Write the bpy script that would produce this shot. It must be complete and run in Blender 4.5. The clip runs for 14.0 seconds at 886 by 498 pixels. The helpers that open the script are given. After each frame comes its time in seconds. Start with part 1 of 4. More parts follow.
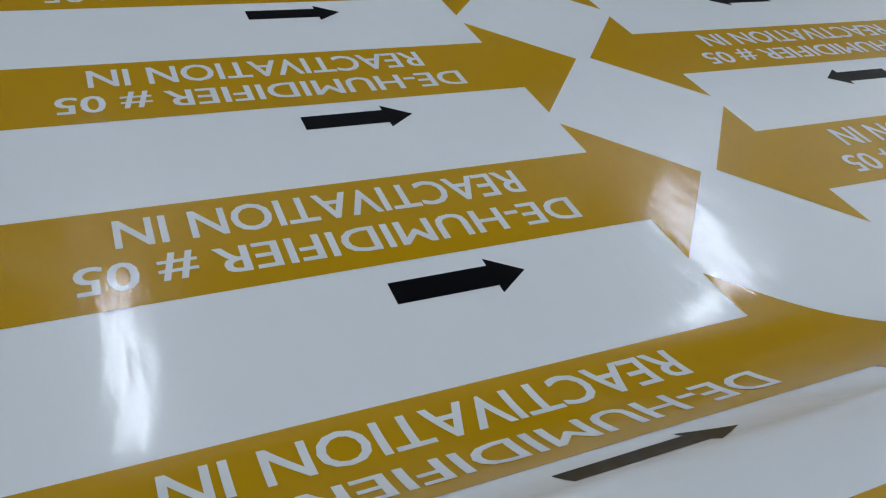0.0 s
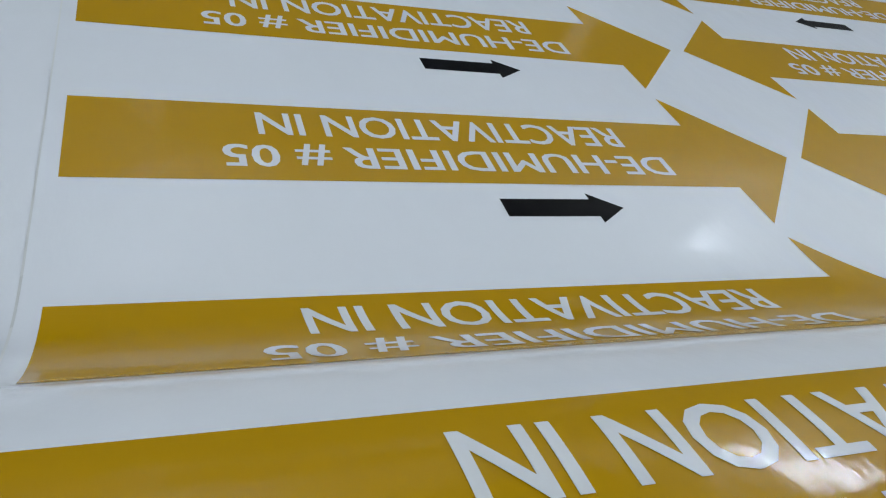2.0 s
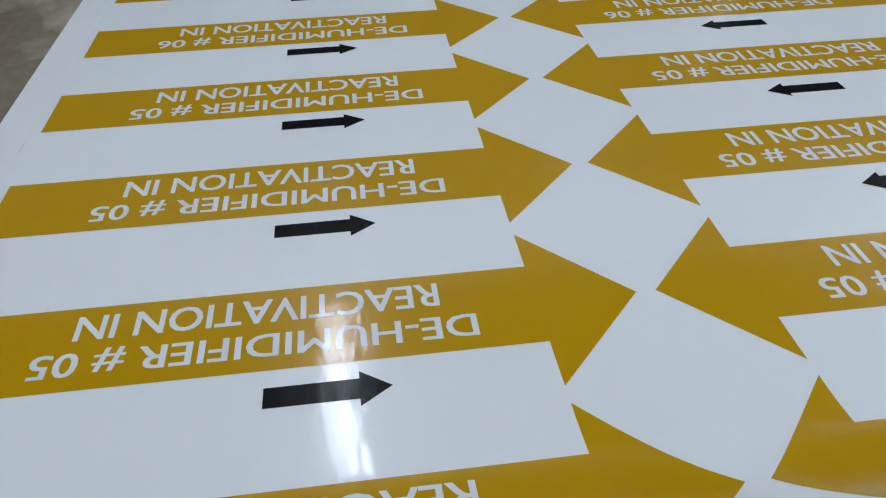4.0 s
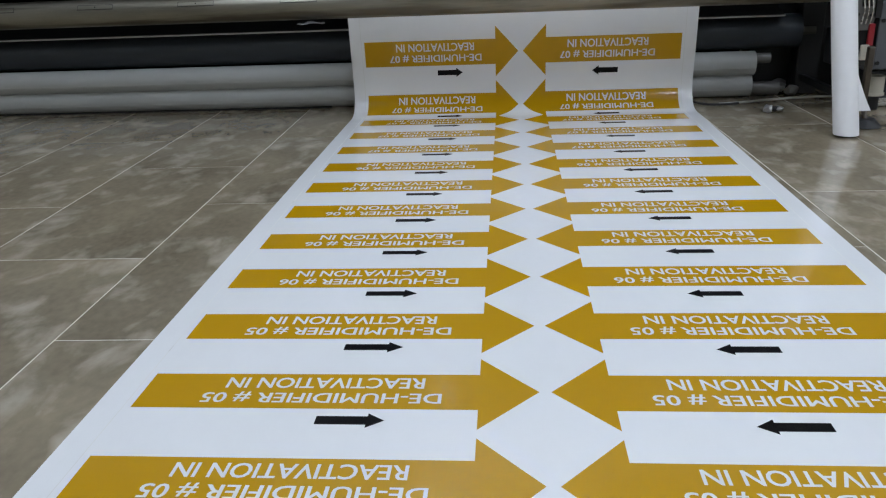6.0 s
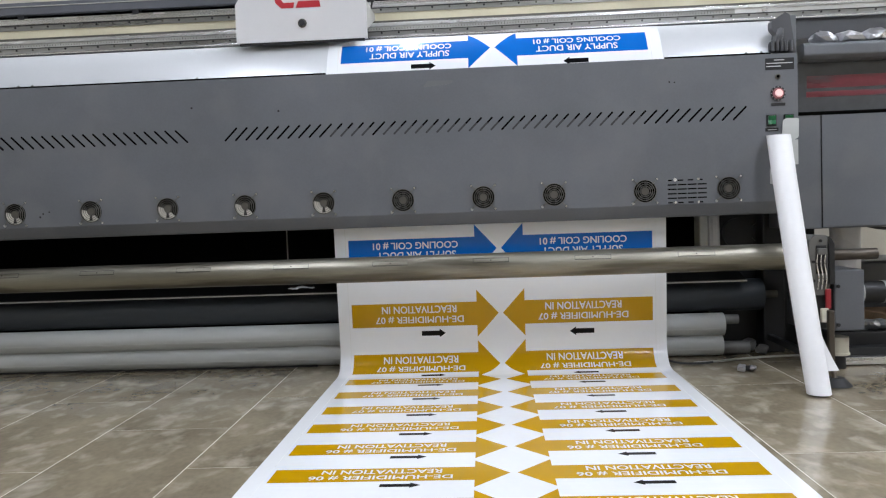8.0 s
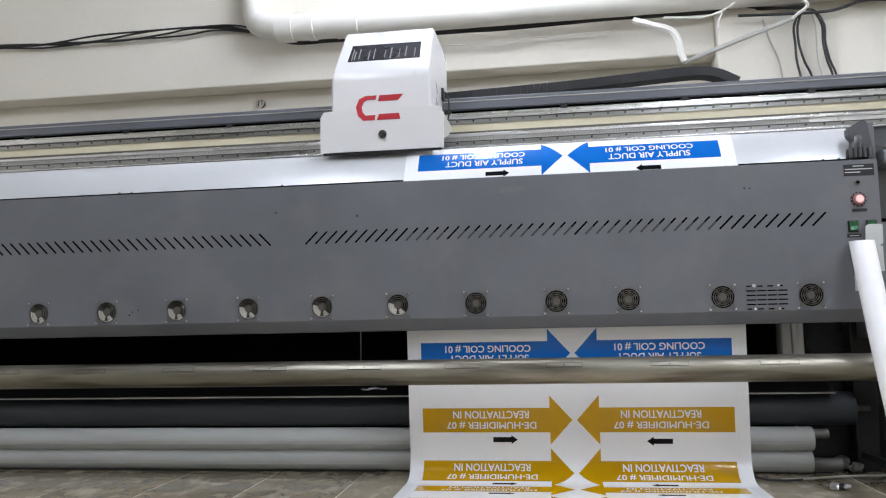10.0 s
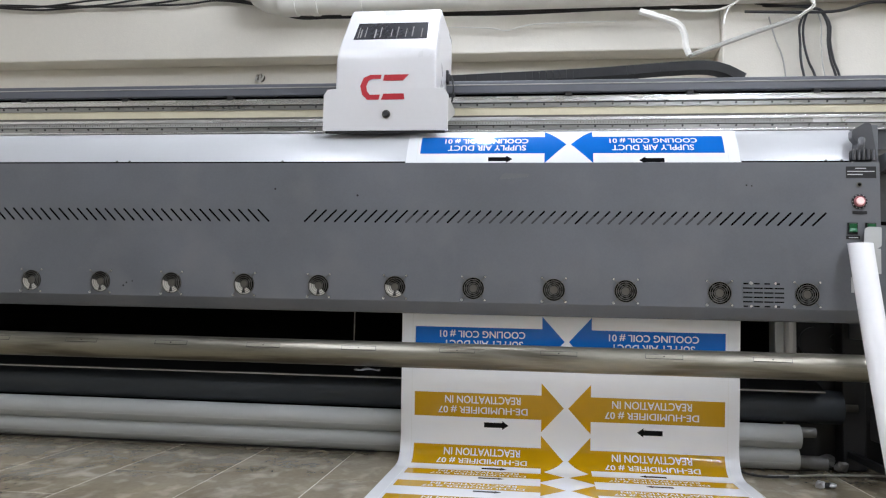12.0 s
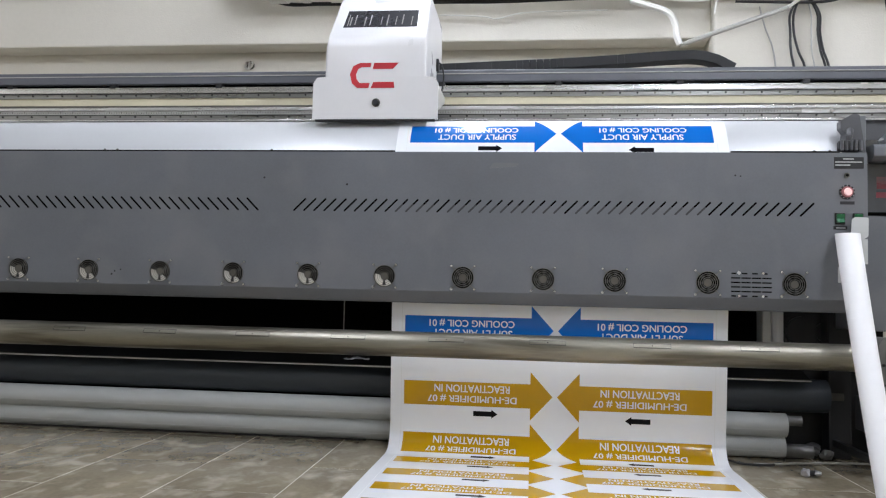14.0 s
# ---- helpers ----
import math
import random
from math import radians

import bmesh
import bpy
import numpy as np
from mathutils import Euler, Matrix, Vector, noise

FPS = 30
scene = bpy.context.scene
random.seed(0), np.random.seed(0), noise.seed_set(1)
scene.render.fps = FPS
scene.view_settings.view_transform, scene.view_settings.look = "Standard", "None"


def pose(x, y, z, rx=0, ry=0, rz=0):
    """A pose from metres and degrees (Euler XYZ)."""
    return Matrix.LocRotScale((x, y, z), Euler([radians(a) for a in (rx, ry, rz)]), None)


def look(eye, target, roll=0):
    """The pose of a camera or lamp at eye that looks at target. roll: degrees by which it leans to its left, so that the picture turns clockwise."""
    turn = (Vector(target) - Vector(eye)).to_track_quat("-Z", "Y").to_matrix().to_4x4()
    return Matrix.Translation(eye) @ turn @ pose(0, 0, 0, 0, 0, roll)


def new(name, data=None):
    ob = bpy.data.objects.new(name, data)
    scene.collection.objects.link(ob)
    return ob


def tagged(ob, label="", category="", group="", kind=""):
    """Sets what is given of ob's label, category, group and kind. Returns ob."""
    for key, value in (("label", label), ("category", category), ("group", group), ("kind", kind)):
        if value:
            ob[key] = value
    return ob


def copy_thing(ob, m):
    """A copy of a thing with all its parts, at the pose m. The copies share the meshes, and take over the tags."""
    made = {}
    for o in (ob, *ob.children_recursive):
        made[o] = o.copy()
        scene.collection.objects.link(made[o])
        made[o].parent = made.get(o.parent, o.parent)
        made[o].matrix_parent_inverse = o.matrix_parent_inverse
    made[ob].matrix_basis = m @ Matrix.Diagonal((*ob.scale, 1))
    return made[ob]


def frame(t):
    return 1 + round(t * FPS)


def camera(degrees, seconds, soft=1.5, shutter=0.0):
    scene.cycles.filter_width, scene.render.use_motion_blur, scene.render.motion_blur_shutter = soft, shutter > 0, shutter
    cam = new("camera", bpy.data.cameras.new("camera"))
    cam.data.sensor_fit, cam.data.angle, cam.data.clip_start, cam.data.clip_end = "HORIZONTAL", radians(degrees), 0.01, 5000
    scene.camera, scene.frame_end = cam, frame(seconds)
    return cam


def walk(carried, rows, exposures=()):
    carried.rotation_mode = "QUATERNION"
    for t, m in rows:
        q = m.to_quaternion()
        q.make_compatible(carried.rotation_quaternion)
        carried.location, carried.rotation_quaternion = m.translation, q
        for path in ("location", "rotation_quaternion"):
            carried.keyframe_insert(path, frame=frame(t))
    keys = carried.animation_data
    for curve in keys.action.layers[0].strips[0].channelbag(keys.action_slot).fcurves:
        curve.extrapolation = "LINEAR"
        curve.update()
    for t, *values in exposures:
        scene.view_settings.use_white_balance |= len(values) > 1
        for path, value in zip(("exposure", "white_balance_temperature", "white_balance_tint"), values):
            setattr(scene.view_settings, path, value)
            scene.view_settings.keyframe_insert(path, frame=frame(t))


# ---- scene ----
cam = camera(59.13, 14.0, soft=1.2)
walk(cam, [
    (0, look((-0.3791, -0.4925, 0.2688), (0.3898, 0.8632, -0.9845), 10.08)),
    (0.5, look((-0.4366, -0.5136, 0.2422), (0.3992, 0.9656, -0.8130), 13.90)),
    (1, look((-0.4306, -0.5099, 0.2441), (0.4044, 0.9405, -0.8509), 15.35)),
    (1.5, look((-0.4315, -0.5154, 0.2399), (0.3918, 0.8932, -0.9168), 15.70)),
    (2, look((-0.4399, -0.5379, 0.2322), (0.2830, 0.8868, -0.9709), 15.97)),
    (2.5, look((-0.4375, -0.5390, 0.2404), (0.1768, 0.9119, -0.9914), 15.11)),
    (3, look((-0.3776, -0.5128, 0.2795), (0.1411, 0.9433, -0.9896), 10.40)),
    (3.2, look((-0.3394, -0.4944, 0.2885), (0.1226, 0.9909, -0.9687), 7.93)),
    (5.3, look((-0.0411, -0.7348, 0.4521), (-0.1929, 0.9973, -0.5362), -6.37)),
    (5.5, look((-0.0470, -0.7550, 0.4586), (-0.1857, 1.0327, -0.4274), -4.55)),
    (6, look((-0.0399, -0.7793, 0.4763), (-0.2085, 1.0805, -0.2397), -2.38)),
    (6.5, look((-0.0408, -0.7950, 0.4865), (-0.1547, 1.1267, -0.0556), -0.36)),
    (7, look((-0.0385, -0.8073, 0.4993), (-0.1404, 1.1582, 0.1439), -0.98)),
    (7.5, look((-0.0325, -0.8118, 0.5036), (-0.1302, 1.1771, 0.3167), -1.70)),
    (8, look((-0.0389, -0.8185, 0.5077), (-0.1499, 1.1761, 0.4121), -2.06)),
    (8.5, look((-0.0416, -0.8292, 0.5054), (-0.1903, 1.1621, 0.6178), -2.84)),
    (9, look((-0.0484, -0.8372, 0.4897), (-0.3254, 1.1383, 0.6327), -2.71)),
    (9.2, look((-0.0399, -0.8360, 0.4795), (-0.3268, 1.1331, 0.6801), -2.55)),
    (11.3, look((-0.0690, -0.8391, 0.4772), (-0.3339, 1.1343, 0.6653), 1.50)),
    (11.5, look((-0.0769, -0.8362, 0.4792), (-0.3381, 1.1391, 0.6527), 1.39)),
    (12, look((-0.0755, -0.8338, 0.4811), (-0.3306, 1.1440, 0.6346), 1.29)),
    (12.5, look((-0.0728, -0.8341, 0.4774), (-0.3185, 1.1451, 0.6275), 1.26)),
    (13, look((-0.0733, -0.8346, 0.4790), (-0.3140, 1.1457, 0.6223), 1.42)),
    (13.5, look((-0.0756, -0.8347, 0.4787), (-0.3149, 1.1461, 0.6177), 1.69)),
    (14, look((-0.0723, -0.8336, 0.4838), (-0.3033, 1.1491, 0.6081), 1.38)),
], exposures=[
    (0.0, -1.0, 6050, 4), (0.5, -0.70, 6050, 4), (3.2, -0.72, 6050, 4), (5.3, -0.60, 6050, 5), (6.0, -0.38, 6100, 7), (6.5, -0.14, 6200, 8), (7.0, 0.02, 6300, 9), (7.5, 0.16, 6350, 9),
    (8.5, 0.32, 6400, 10), (14.0, 0.32, 6400, 10)])

# ---- light ----
TUBE_POWER = 112.0
world = bpy.data.worlds.new("world")
scene.world = world
world.use_nodes = True
world.node_tree.nodes["Background"].inputs[0].default_value = (0.62, 0.7, 0.8, 1)
world.node_tree.nodes["Background"].inputs[1].default_value = 0.02

# room: x across the machine, y towards it
X0, X1, Y0, Y1, ZC = -4.2, 4.6, -4.0, 3.25, 2.8


# ---- materials ----
def material(name, base, rough=0.5, metal=0.0, var=0.08, scale=6.0, fine=60.0, bump=0.0, bump_scale=80.0, coat=0.0,
             rough_var=0.05, stain=None, stain_amount=0.0, stain_scale=3.0, per_object=0.0, stretch=(1, 1, 1), spec=0.5, bump_detail=3.0, stain_edge=0.18, coat_rough=0.06):
    m = bpy.data.materials.new(name)
    m.use_nodes = True
    nt = m.node_tree
    n, l = nt.nodes, nt.links
    b = n["Principled BSDF"]
    b.inputs["Metallic"].default_value = metal
    b.inputs["Coat Weight"].default_value = coat
    b.inputs["Coat Roughness"].default_value = coat_rough
    b.inputs["Specular IOR Level"].default_value = spec
    tc = n.new("ShaderNodeTexCoord")
    mp = n.new("ShaderNodeMapping")
    mp.inputs["Scale"].default_value = stretch
    l.new(tc.outputs["Object"], mp.inputs["Vector"])
    vec = mp.outputs["Vector"]
    if per_object:
        shift = n.new("ShaderNodeVectorMath")
        shift.operation = "MULTIPLY_ADD"
        who = n.new("ShaderNodeObjectInfo")
        l.new(who.outputs["Random"], shift.inputs[0])
        shift.inputs[1].default_value = (37.0, 91.0, 53.0)
        l.new(vec, shift.inputs[2])
        vec = shift.outputs[0]
    big = n.new("ShaderNodeTexNoise")
    big.inputs["Scale"].default_value, big.inputs["Detail"].default_value = scale, 6
    small = n.new("ShaderNodeTexNoise")
    small.inputs["Scale"].default_value, small.inputs["Detail"].default_value = fine, 4
    l.new(vec, big.inputs["Vector"])
    l.new(vec, small.inputs["Vector"])
    mix = n.new("ShaderNodeMath")
    mix.operation = "MULTIPLY_ADD"
    l.new(small.outputs["Fac"], mix.inputs[0])
    mix.inputs[1].default_value = 0.4
    l.new(big.outputs["Fac"], mix.inputs[2])
    ramp = n.new("ShaderNodeMapRange")
    ramp.inputs["From Min"].default_value, ramp.inputs["From Max"].default_value = 0.4, 1.0
    ramp.inputs["To Min"].default_value, ramp.inputs["To Max"].default_value = 1 - var, 1 + var
    l.new(mix.outputs[0], ramp.inputs["Value"])
    col = n.new("ShaderNodeVectorMath")
    col.operation = "SCALE"
    col.inputs[0].default_value = base
    l.new(ramp.outputs[0], col.inputs["Scale"])
    out = col.outputs[0]
    if stain:
        st = n.new("ShaderNodeTexNoise")
        st.inputs["Scale"].default_value, st.inputs["Detail"].default_value, st.inputs["Distortion"].default_value = stain_scale, 10, 0.25
        l.new(vec, st.inputs["Vector"])
        sr = n.new("ShaderNodeMapRange")
        sr.inputs["From Min"].default_value, sr.inputs["From Max"].default_value = 0.5, 0.5 + stain_edge
        sr.inputs["To Max"].default_value = stain_amount
        l.new(st.outputs["Fac"], sr.inputs["Value"])
        mx = n.new("ShaderNodeMix")
        mx.data_type = "RGBA"
        l.new(sr.outputs[0], mx.inputs[0])
        l.new(out, mx.inputs[6])
        mx.inputs[7].default_value = (*stain, 1)
        out = mx.outputs[2]
    if per_object:
        oi = n.new("ShaderNodeObjectInfo")
        pr = n.new("ShaderNodeMapRange")
        pr.inputs["To Min"].default_value, pr.inputs["To Max"].default_value = 1 - per_object, 1 + per_object
        l.new(oi.outputs["Random"], pr.inputs["Value"])
        sc = n.new("ShaderNodeVectorMath")
        sc.operation = "SCALE"
        l.new(out, sc.inputs[0])
        l.new(pr.outputs[0], sc.inputs["Scale"])
        out = sc.outputs[0]
    l.new(out, b.inputs["Base Color"])
    rr = n.new("ShaderNodeMapRange")
    rr.inputs["From Min"].default_value, rr.inputs["From Max"].default_value = 0.3, 0.7
    rr.inputs["To Min"].default_value, rr.inputs["To Max"].default_value = max(0.02, rough - rough_var), rough + rough_var
    l.new(big.outputs["Fac"], rr.inputs["Value"])
    l.new(rr.outputs[0], b.inputs["Roughness"])
    if bump:
        bt = n.new("ShaderNodeTexNoise")
        bt.inputs["Scale"].default_value, bt.inputs["Detail"].default_value = bump_scale, bump_detail
        l.new(vec, bt.inputs["Vector"])
        bp = n.new("ShaderNodeBump")
        bp.inputs["Strength"].default_value = 1.0
        bp.inputs["Distance"].default_value = bump
        l.new(bt.outputs["Fac"], bp.inputs["Height"])
        l.new(bp.outputs[0], b.inputs["Normal"])
        l.new(bp.outputs[0], b.inputs["Coat Normal"])
    return m


def glow(name, color, strength):
    m = bpy.data.materials.new(name)
    m.use_nodes = True
    b = m.node_tree.nodes["Principled BSDF"]
    b.inputs["Base Color"].default_value = (*color, 1)
    b.inputs["Emission Color"].default_value = (*color, 1)
    b.inputs["Emission Strength"].default_value = strength
    return m


VINYL = dict(rough=0.24, rough_var=0.03, var=0.02, bump=0.0003, bump_scale=65.0, bump_detail=4.0, stretch=(1.0, 0.45, 1.0), spec=0.05, coat=0.55, coat_rough=0.1)
M_VINYL = material("white_vinyl", (0.78, 0.79, 0.80), **VINYL)
M_YELLOW = material("yellow_ink", (0.48, 0.265, 0.0005), **VINYL)
M_BLUE = material("blue_ink", (0.005, 0.12, 0.46), **VINYL)
M_BLACK = material("black_ink", (0.005, 0.005, 0.006), **{**VINYL, "spec": 0.04, "coat": 0.06})
M_LETTER = material("white_lettering", (0.76, 0.76, 0.74), **VINYL)
M_OFFCUT = material("white_vinyl_back", (0.80, 0.80, 0.81), rough=0.4, var=0.03)
M_CUT = material("cut_line_ink", (0.66, 0.66, 0.63), rough=0.3)
M_TILE = material("polished_stone_tile", (0.245, 0.206, 0.142), rough=0.12, rough_var=0.04, var=0.34, scale=4, fine=70,
                  stain=(0.47, 0.425, 0.34), stain_amount=0.8, stain_scale=13, stain_edge=0.2, per_object=0.09, bump=0.00012, bump_scale=26,
                  stretch=(1.2, 0.8, 1), spec=0.6)
M_GROUT = material("tile_joint", (0.66, 0.61, 0.52), rough=0.8, var=0.25, scale=12)
M_WALL = material("cream_wall_paint", (0.72, 0.685, 0.605), rough=0.6, var=0.06, scale=1.2, fine=40, bump=0.001, bump_scale=120,
                  stain=(0.52, 0.48, 0.40), stain_amount=0.25, stain_scale=1.5)
# unseen ceiling, darkened to weaken its bounce and its reflection in the sheet
M_CEIL = material("darkened_ceiling_paint", (0.13, 0.13, 0.127), rough=0.8)
M_PANEL = material("grey_powder_coat", (0.119, 0.126, 0.138), rough=0.42, var=0.12, scale=4, fine=160, bump=0.00025, bump_scale=600,
                   stain=(0.165, 0.165, 0.17), stain_amount=0.45, stain_scale=4.5)
M_BRACKET = material("grey_cast_metal", (0.17, 0.168, 0.16), rough=0.45, metal=0.3, var=0.2, scale=14)
M_SCREWBAND = material("dull_rail_steel", (0.30, 0.30, 0.285), rough=0.3, metal=0.8, var=0.3, scale=3, stretch=(0.4, 4, 4))
M_PANEL_D = material("dark_grey_paint", (0.07, 0.072, 0.078), rough=0.4, var=0.1, scale=5)
M_RECESS = material("glossy_dark_panel", (0.075, 0.078, 0.082), rough=0.22, var=0.15, scale=6, stain=(0.05, 0.052, 0.055), stain_amount=0.5, stain_scale=12)
M_BEAM = material("slate_grey_beam_paint", (0.11, 0.115, 0.13), rough=0.35, var=0.06)
M_PLATEN = material("satin_white_metal", (0.54, 0.55, 0.56), rough=0.32, rough_var=0.02, metal=0.12, var=0.03, scale=3, fine=90)
M_STEEL = material("brushed_steel_bar", (0.265, 0.25, 0.205), rough=0.4, metal=0.9, var=0.22, scale=5, fine=90, stretch=(0.3, 4, 4),
                   stain=(0.10, 0.088, 0.065), stain_amount=0.8, stain_scale=6, stain_edge=0.12)
M_RAIL = material("linear_rail_steel", (0.70, 0.70, 0.69), rough=0.26, metal=0.9, var=0.1, stretch=(0.2, 3, 3))
M_SHAFT = material("oily_brown_shaft", (0.10, 0.085, 0.07), rough=0.4, metal=0.7, var=0.25, scale=20)
M_CHROME = material("bright_screw_metal", (0.7, 0.7, 0.68), rough=0.25, metal=1.0)
M_CREAM = material("cream_strip", (0.58, 0.53, 0.38), rough=0.5, var=0.08, stain=(0.42, 0.37, 0.25), stain_amount=0.3)
M_DARK = material("black_plastic", (0.008, 0.008, 0.009), rough=0.5, var=0.2)
# near-black without gloss: the darkness of slots, gaps and recesses is painted
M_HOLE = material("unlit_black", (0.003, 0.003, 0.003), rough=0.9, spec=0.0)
M_RUBBER = material("black_rubber", (0.009, 0.009, 0.010), rough=0.6, var=0.2, bump=0.0005)
M_ROLLD = material("dark_blue_grey_roller", (0.036, 0.043, 0.052), rough=0.5, var=0.15, stretch=(0.3, 2, 2))
M_ROLLW = material("white_media_roll", (0.50, 0.515, 0.505), rough=0.5, var=0.06, stretch=(0.3, 2, 2))
M_CARR = material("white_abs_cover", (0.62, 0.615, 0.62), rough=0.3, var=0.03, scale=4,
                  stain=(0.55, 0.55, 0.55), stain_amount=0.18, stain_scale=5)
M_SMOKE = material("smoked_window", (0.03, 0.03, 0.034), rough=0.12, var=0.2)
M_DAMPER = material("dim_damper_behind_window", (0.17, 0.165, 0.16), rough=0.2)
M_RED = material("red_badge", (0.42, 0.018, 0.028), rough=0.35)
M_REDP = material("faded_red_print", (0.17, 0.032, 0.042), rough=0.3, var=0.35, scale=14, stain=(0.075, 0.07, 0.075), stain_amount=0.95, stain_scale=16, stretch=(0.4, 1, 2))
M_REDT = material("red_plastic", (0.30, 0.016, 0.024), rough=0.4, var=0.15)
M_GREEN = material("green_rocker", (0.012, 0.13, 0.045), rough=0.3)
M_LABEL = material("pale_print", (0.5, 0.5, 0.5), rough=0.5)
M_PIPE = material("white_pvc", (0.70, 0.69, 0.64), rough=0.35, var=0.05)
M_CABLE = material("black_cable", (0.015, 0.015, 0.016), rough=0.5)
M_GREYC = material("grey_conduit", (0.40, 0.39, 0.36), rough=0.5)
M_CARD = material("brown_cardboard", (0.28, 0.18, 0.10), rough=0.8)
M_FOIL = material("crumpled_foil", (0.5, 0.5, 0.52), rough=0.3, metal=0.8, var=0.3, fine=200)
M_FAN = material("fan_back_plate", (0.68, 0.66, 0.60), rough=0.45, var=0.2, scale=20)
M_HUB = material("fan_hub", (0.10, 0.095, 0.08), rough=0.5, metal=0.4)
M_WIRE = material("fan_guard_wire", (0.16, 0.155, 0.14), rough=0.35, metal=0.8)
M_BEIGE = material("beige_plastic", (0.55, 0.52, 0.43), rough=0.45)
M_TUBE = glow("lit_fluorescent_tube", (0.86, 0.90, 1.0), TUBE_POWER)


# ---- mesh helpers ----
def link(name, bm, mat, parent=None, label="", smooth=False):
    me = bpy.data.meshes.new(name)
    bmesh.ops.recalc_face_normals(bm, faces=bm.faces)
    if smooth:
        for f in bm.faces:
            f.smooth = True
        for e in bm.edges:
            if len(e.link_faces) == 2 and e.calc_face_angle(0) > 0.7:
                e.smooth = False
    bm.to_mesh(me)
    bm.free()
    me.materials.append(mat)
    ob = new(name, me)
    if parent:
        ob.parent = parent
    if label:
        ob["label"] = label
    return ob


part = link


def thing(name, label, category, group="", kind="", at=(0, 0, 0)):
    ob = new(name)
    ob.location = at
    ob.empty_display_size = 0.05
    return tagged(ob, label, category, group, kind)


def add_box(bm, x0, x1, y0, y1, z0, z1, bevel=0.0, seg=2):
    r = bmesh.ops.create_cube(bm, size=1.0)
    vs = r["verts"]
    for v in vs:
        v.co = Vector((x0 + (v.co.x + 0.5) * (x1 - x0), y0 + (v.co.y + 0.5) * (y1 - y0), z0 + (v.co.z + 0.5) * (z1 - z0)))
    if bevel:
        es = list({e for v in vs for e in v.link_edges})
        bmesh.ops.bevel(bm, geom=es, offset=bevel, segments=seg, affect="EDGES", profile=0.5)
    return bm


def box(x0, x1, y0, y1, z0, z1, bevel=0.0, seg=2):
    return add_box(bmesh.new(), x0, x1, y0, y1, z0, z1, bevel, seg)


def add_cyl(bm, a, b, r, n=20, r2=None, caps=True):
    a, b = Vector(a), Vector(b)
    d = b - a
    m = Matrix.Translation((a + b) / 2) @ d.to_track_quat("Z", "Y").to_matrix().to_4x4()
    bmesh.ops.create_cone(bm, cap_ends=caps, segments=n, radius1=r, radius2=r if r2 is None else r2, depth=d.length, matrix=m)
    return bm


def cyl(a, b, r, n=20, r2=None):
    return add_cyl(bmesh.new(), a, b, r, n, r2)


def smooth_line(pts, per=8):
    pts = [Vector(p) for p in pts]
    out = []
    for i in range(len(pts) - 1):
        p0, p1, p2, p3 = pts[max(i - 1, 0)], pts[i], pts[i + 1], pts[min(i + 2, len(pts) - 1)]
        for k in range(per):
            t = k / per
            out.append(0.5 * (2 * p1 + (p2 - p0) * t + (2 * p0 - 5 * p1 + 4 * p2 - p3) * t * t + (3 * p1 - p0 - 3 * p2 + p3) * t ** 3))
    out.append(pts[-1])
    return out


def add_hose(bm, pts, r, n=8, per=8):
    line = smooth_line(pts, per)
    rings = []
    for i, p in enumerate(line):
        d = (line[min(i + 1, len(line) - 1)] - line[max(i - 1, 0)]).normalized()
        q = d.to_track_quat("Z", "Y")
        rings.append([bm.verts.new(p + q @ Vector((r * math.cos(2 * math.pi * k / n), r * math.sin(2 * math.pi * k / n), 0))) for k in range(n)])
    for a, b in zip(rings, rings[1:]):
        for k in range(n):
            bm.faces.new((a[k], a[(k + 1) % n], b[(k + 1) % n], b[k]))
    bm.faces.new(rings[0][::-1])
    bm.faces.new(rings[-1])
    return bm


def hose(pts, r, n=8, per=8):
    return add_hose(bmesh.new(), pts, r, n, per)


def extrude_poly(bm, pts, axis, lo, hi):
    """A prism: pts are pairs in the plane across axis ('x': y,z; 'y': x,z; 'z': x,y)."""
    def at(p, h):
        return {"x": (h, p[0], p[1]), "y": (p[0], h, p[1]), "z": (p[0], p[1], h)}[axis]
    a = [bm.verts.new(at(p, lo)) for p in pts]
    b = [bm.verts.new(at(p, hi)) for p in pts]
    bm.faces.new(a)
    bm.faces.new(b[::-1])
    for i in range(len(pts)):
        j = (i + 1) % len(pts)
        bm.faces.new((a[i], b[i], b[j], a[j]))
    return bm


def prism(pts, axis, lo, hi):
    return extrude_poly(bmesh.new(), pts, axis, lo, hi)


# ---- the printed sheet: its course along s, from the floor up through the machine ----
PITCH = 0.16788
PAPER_Z = -0.0002
FLOOR_Z = -0.0018


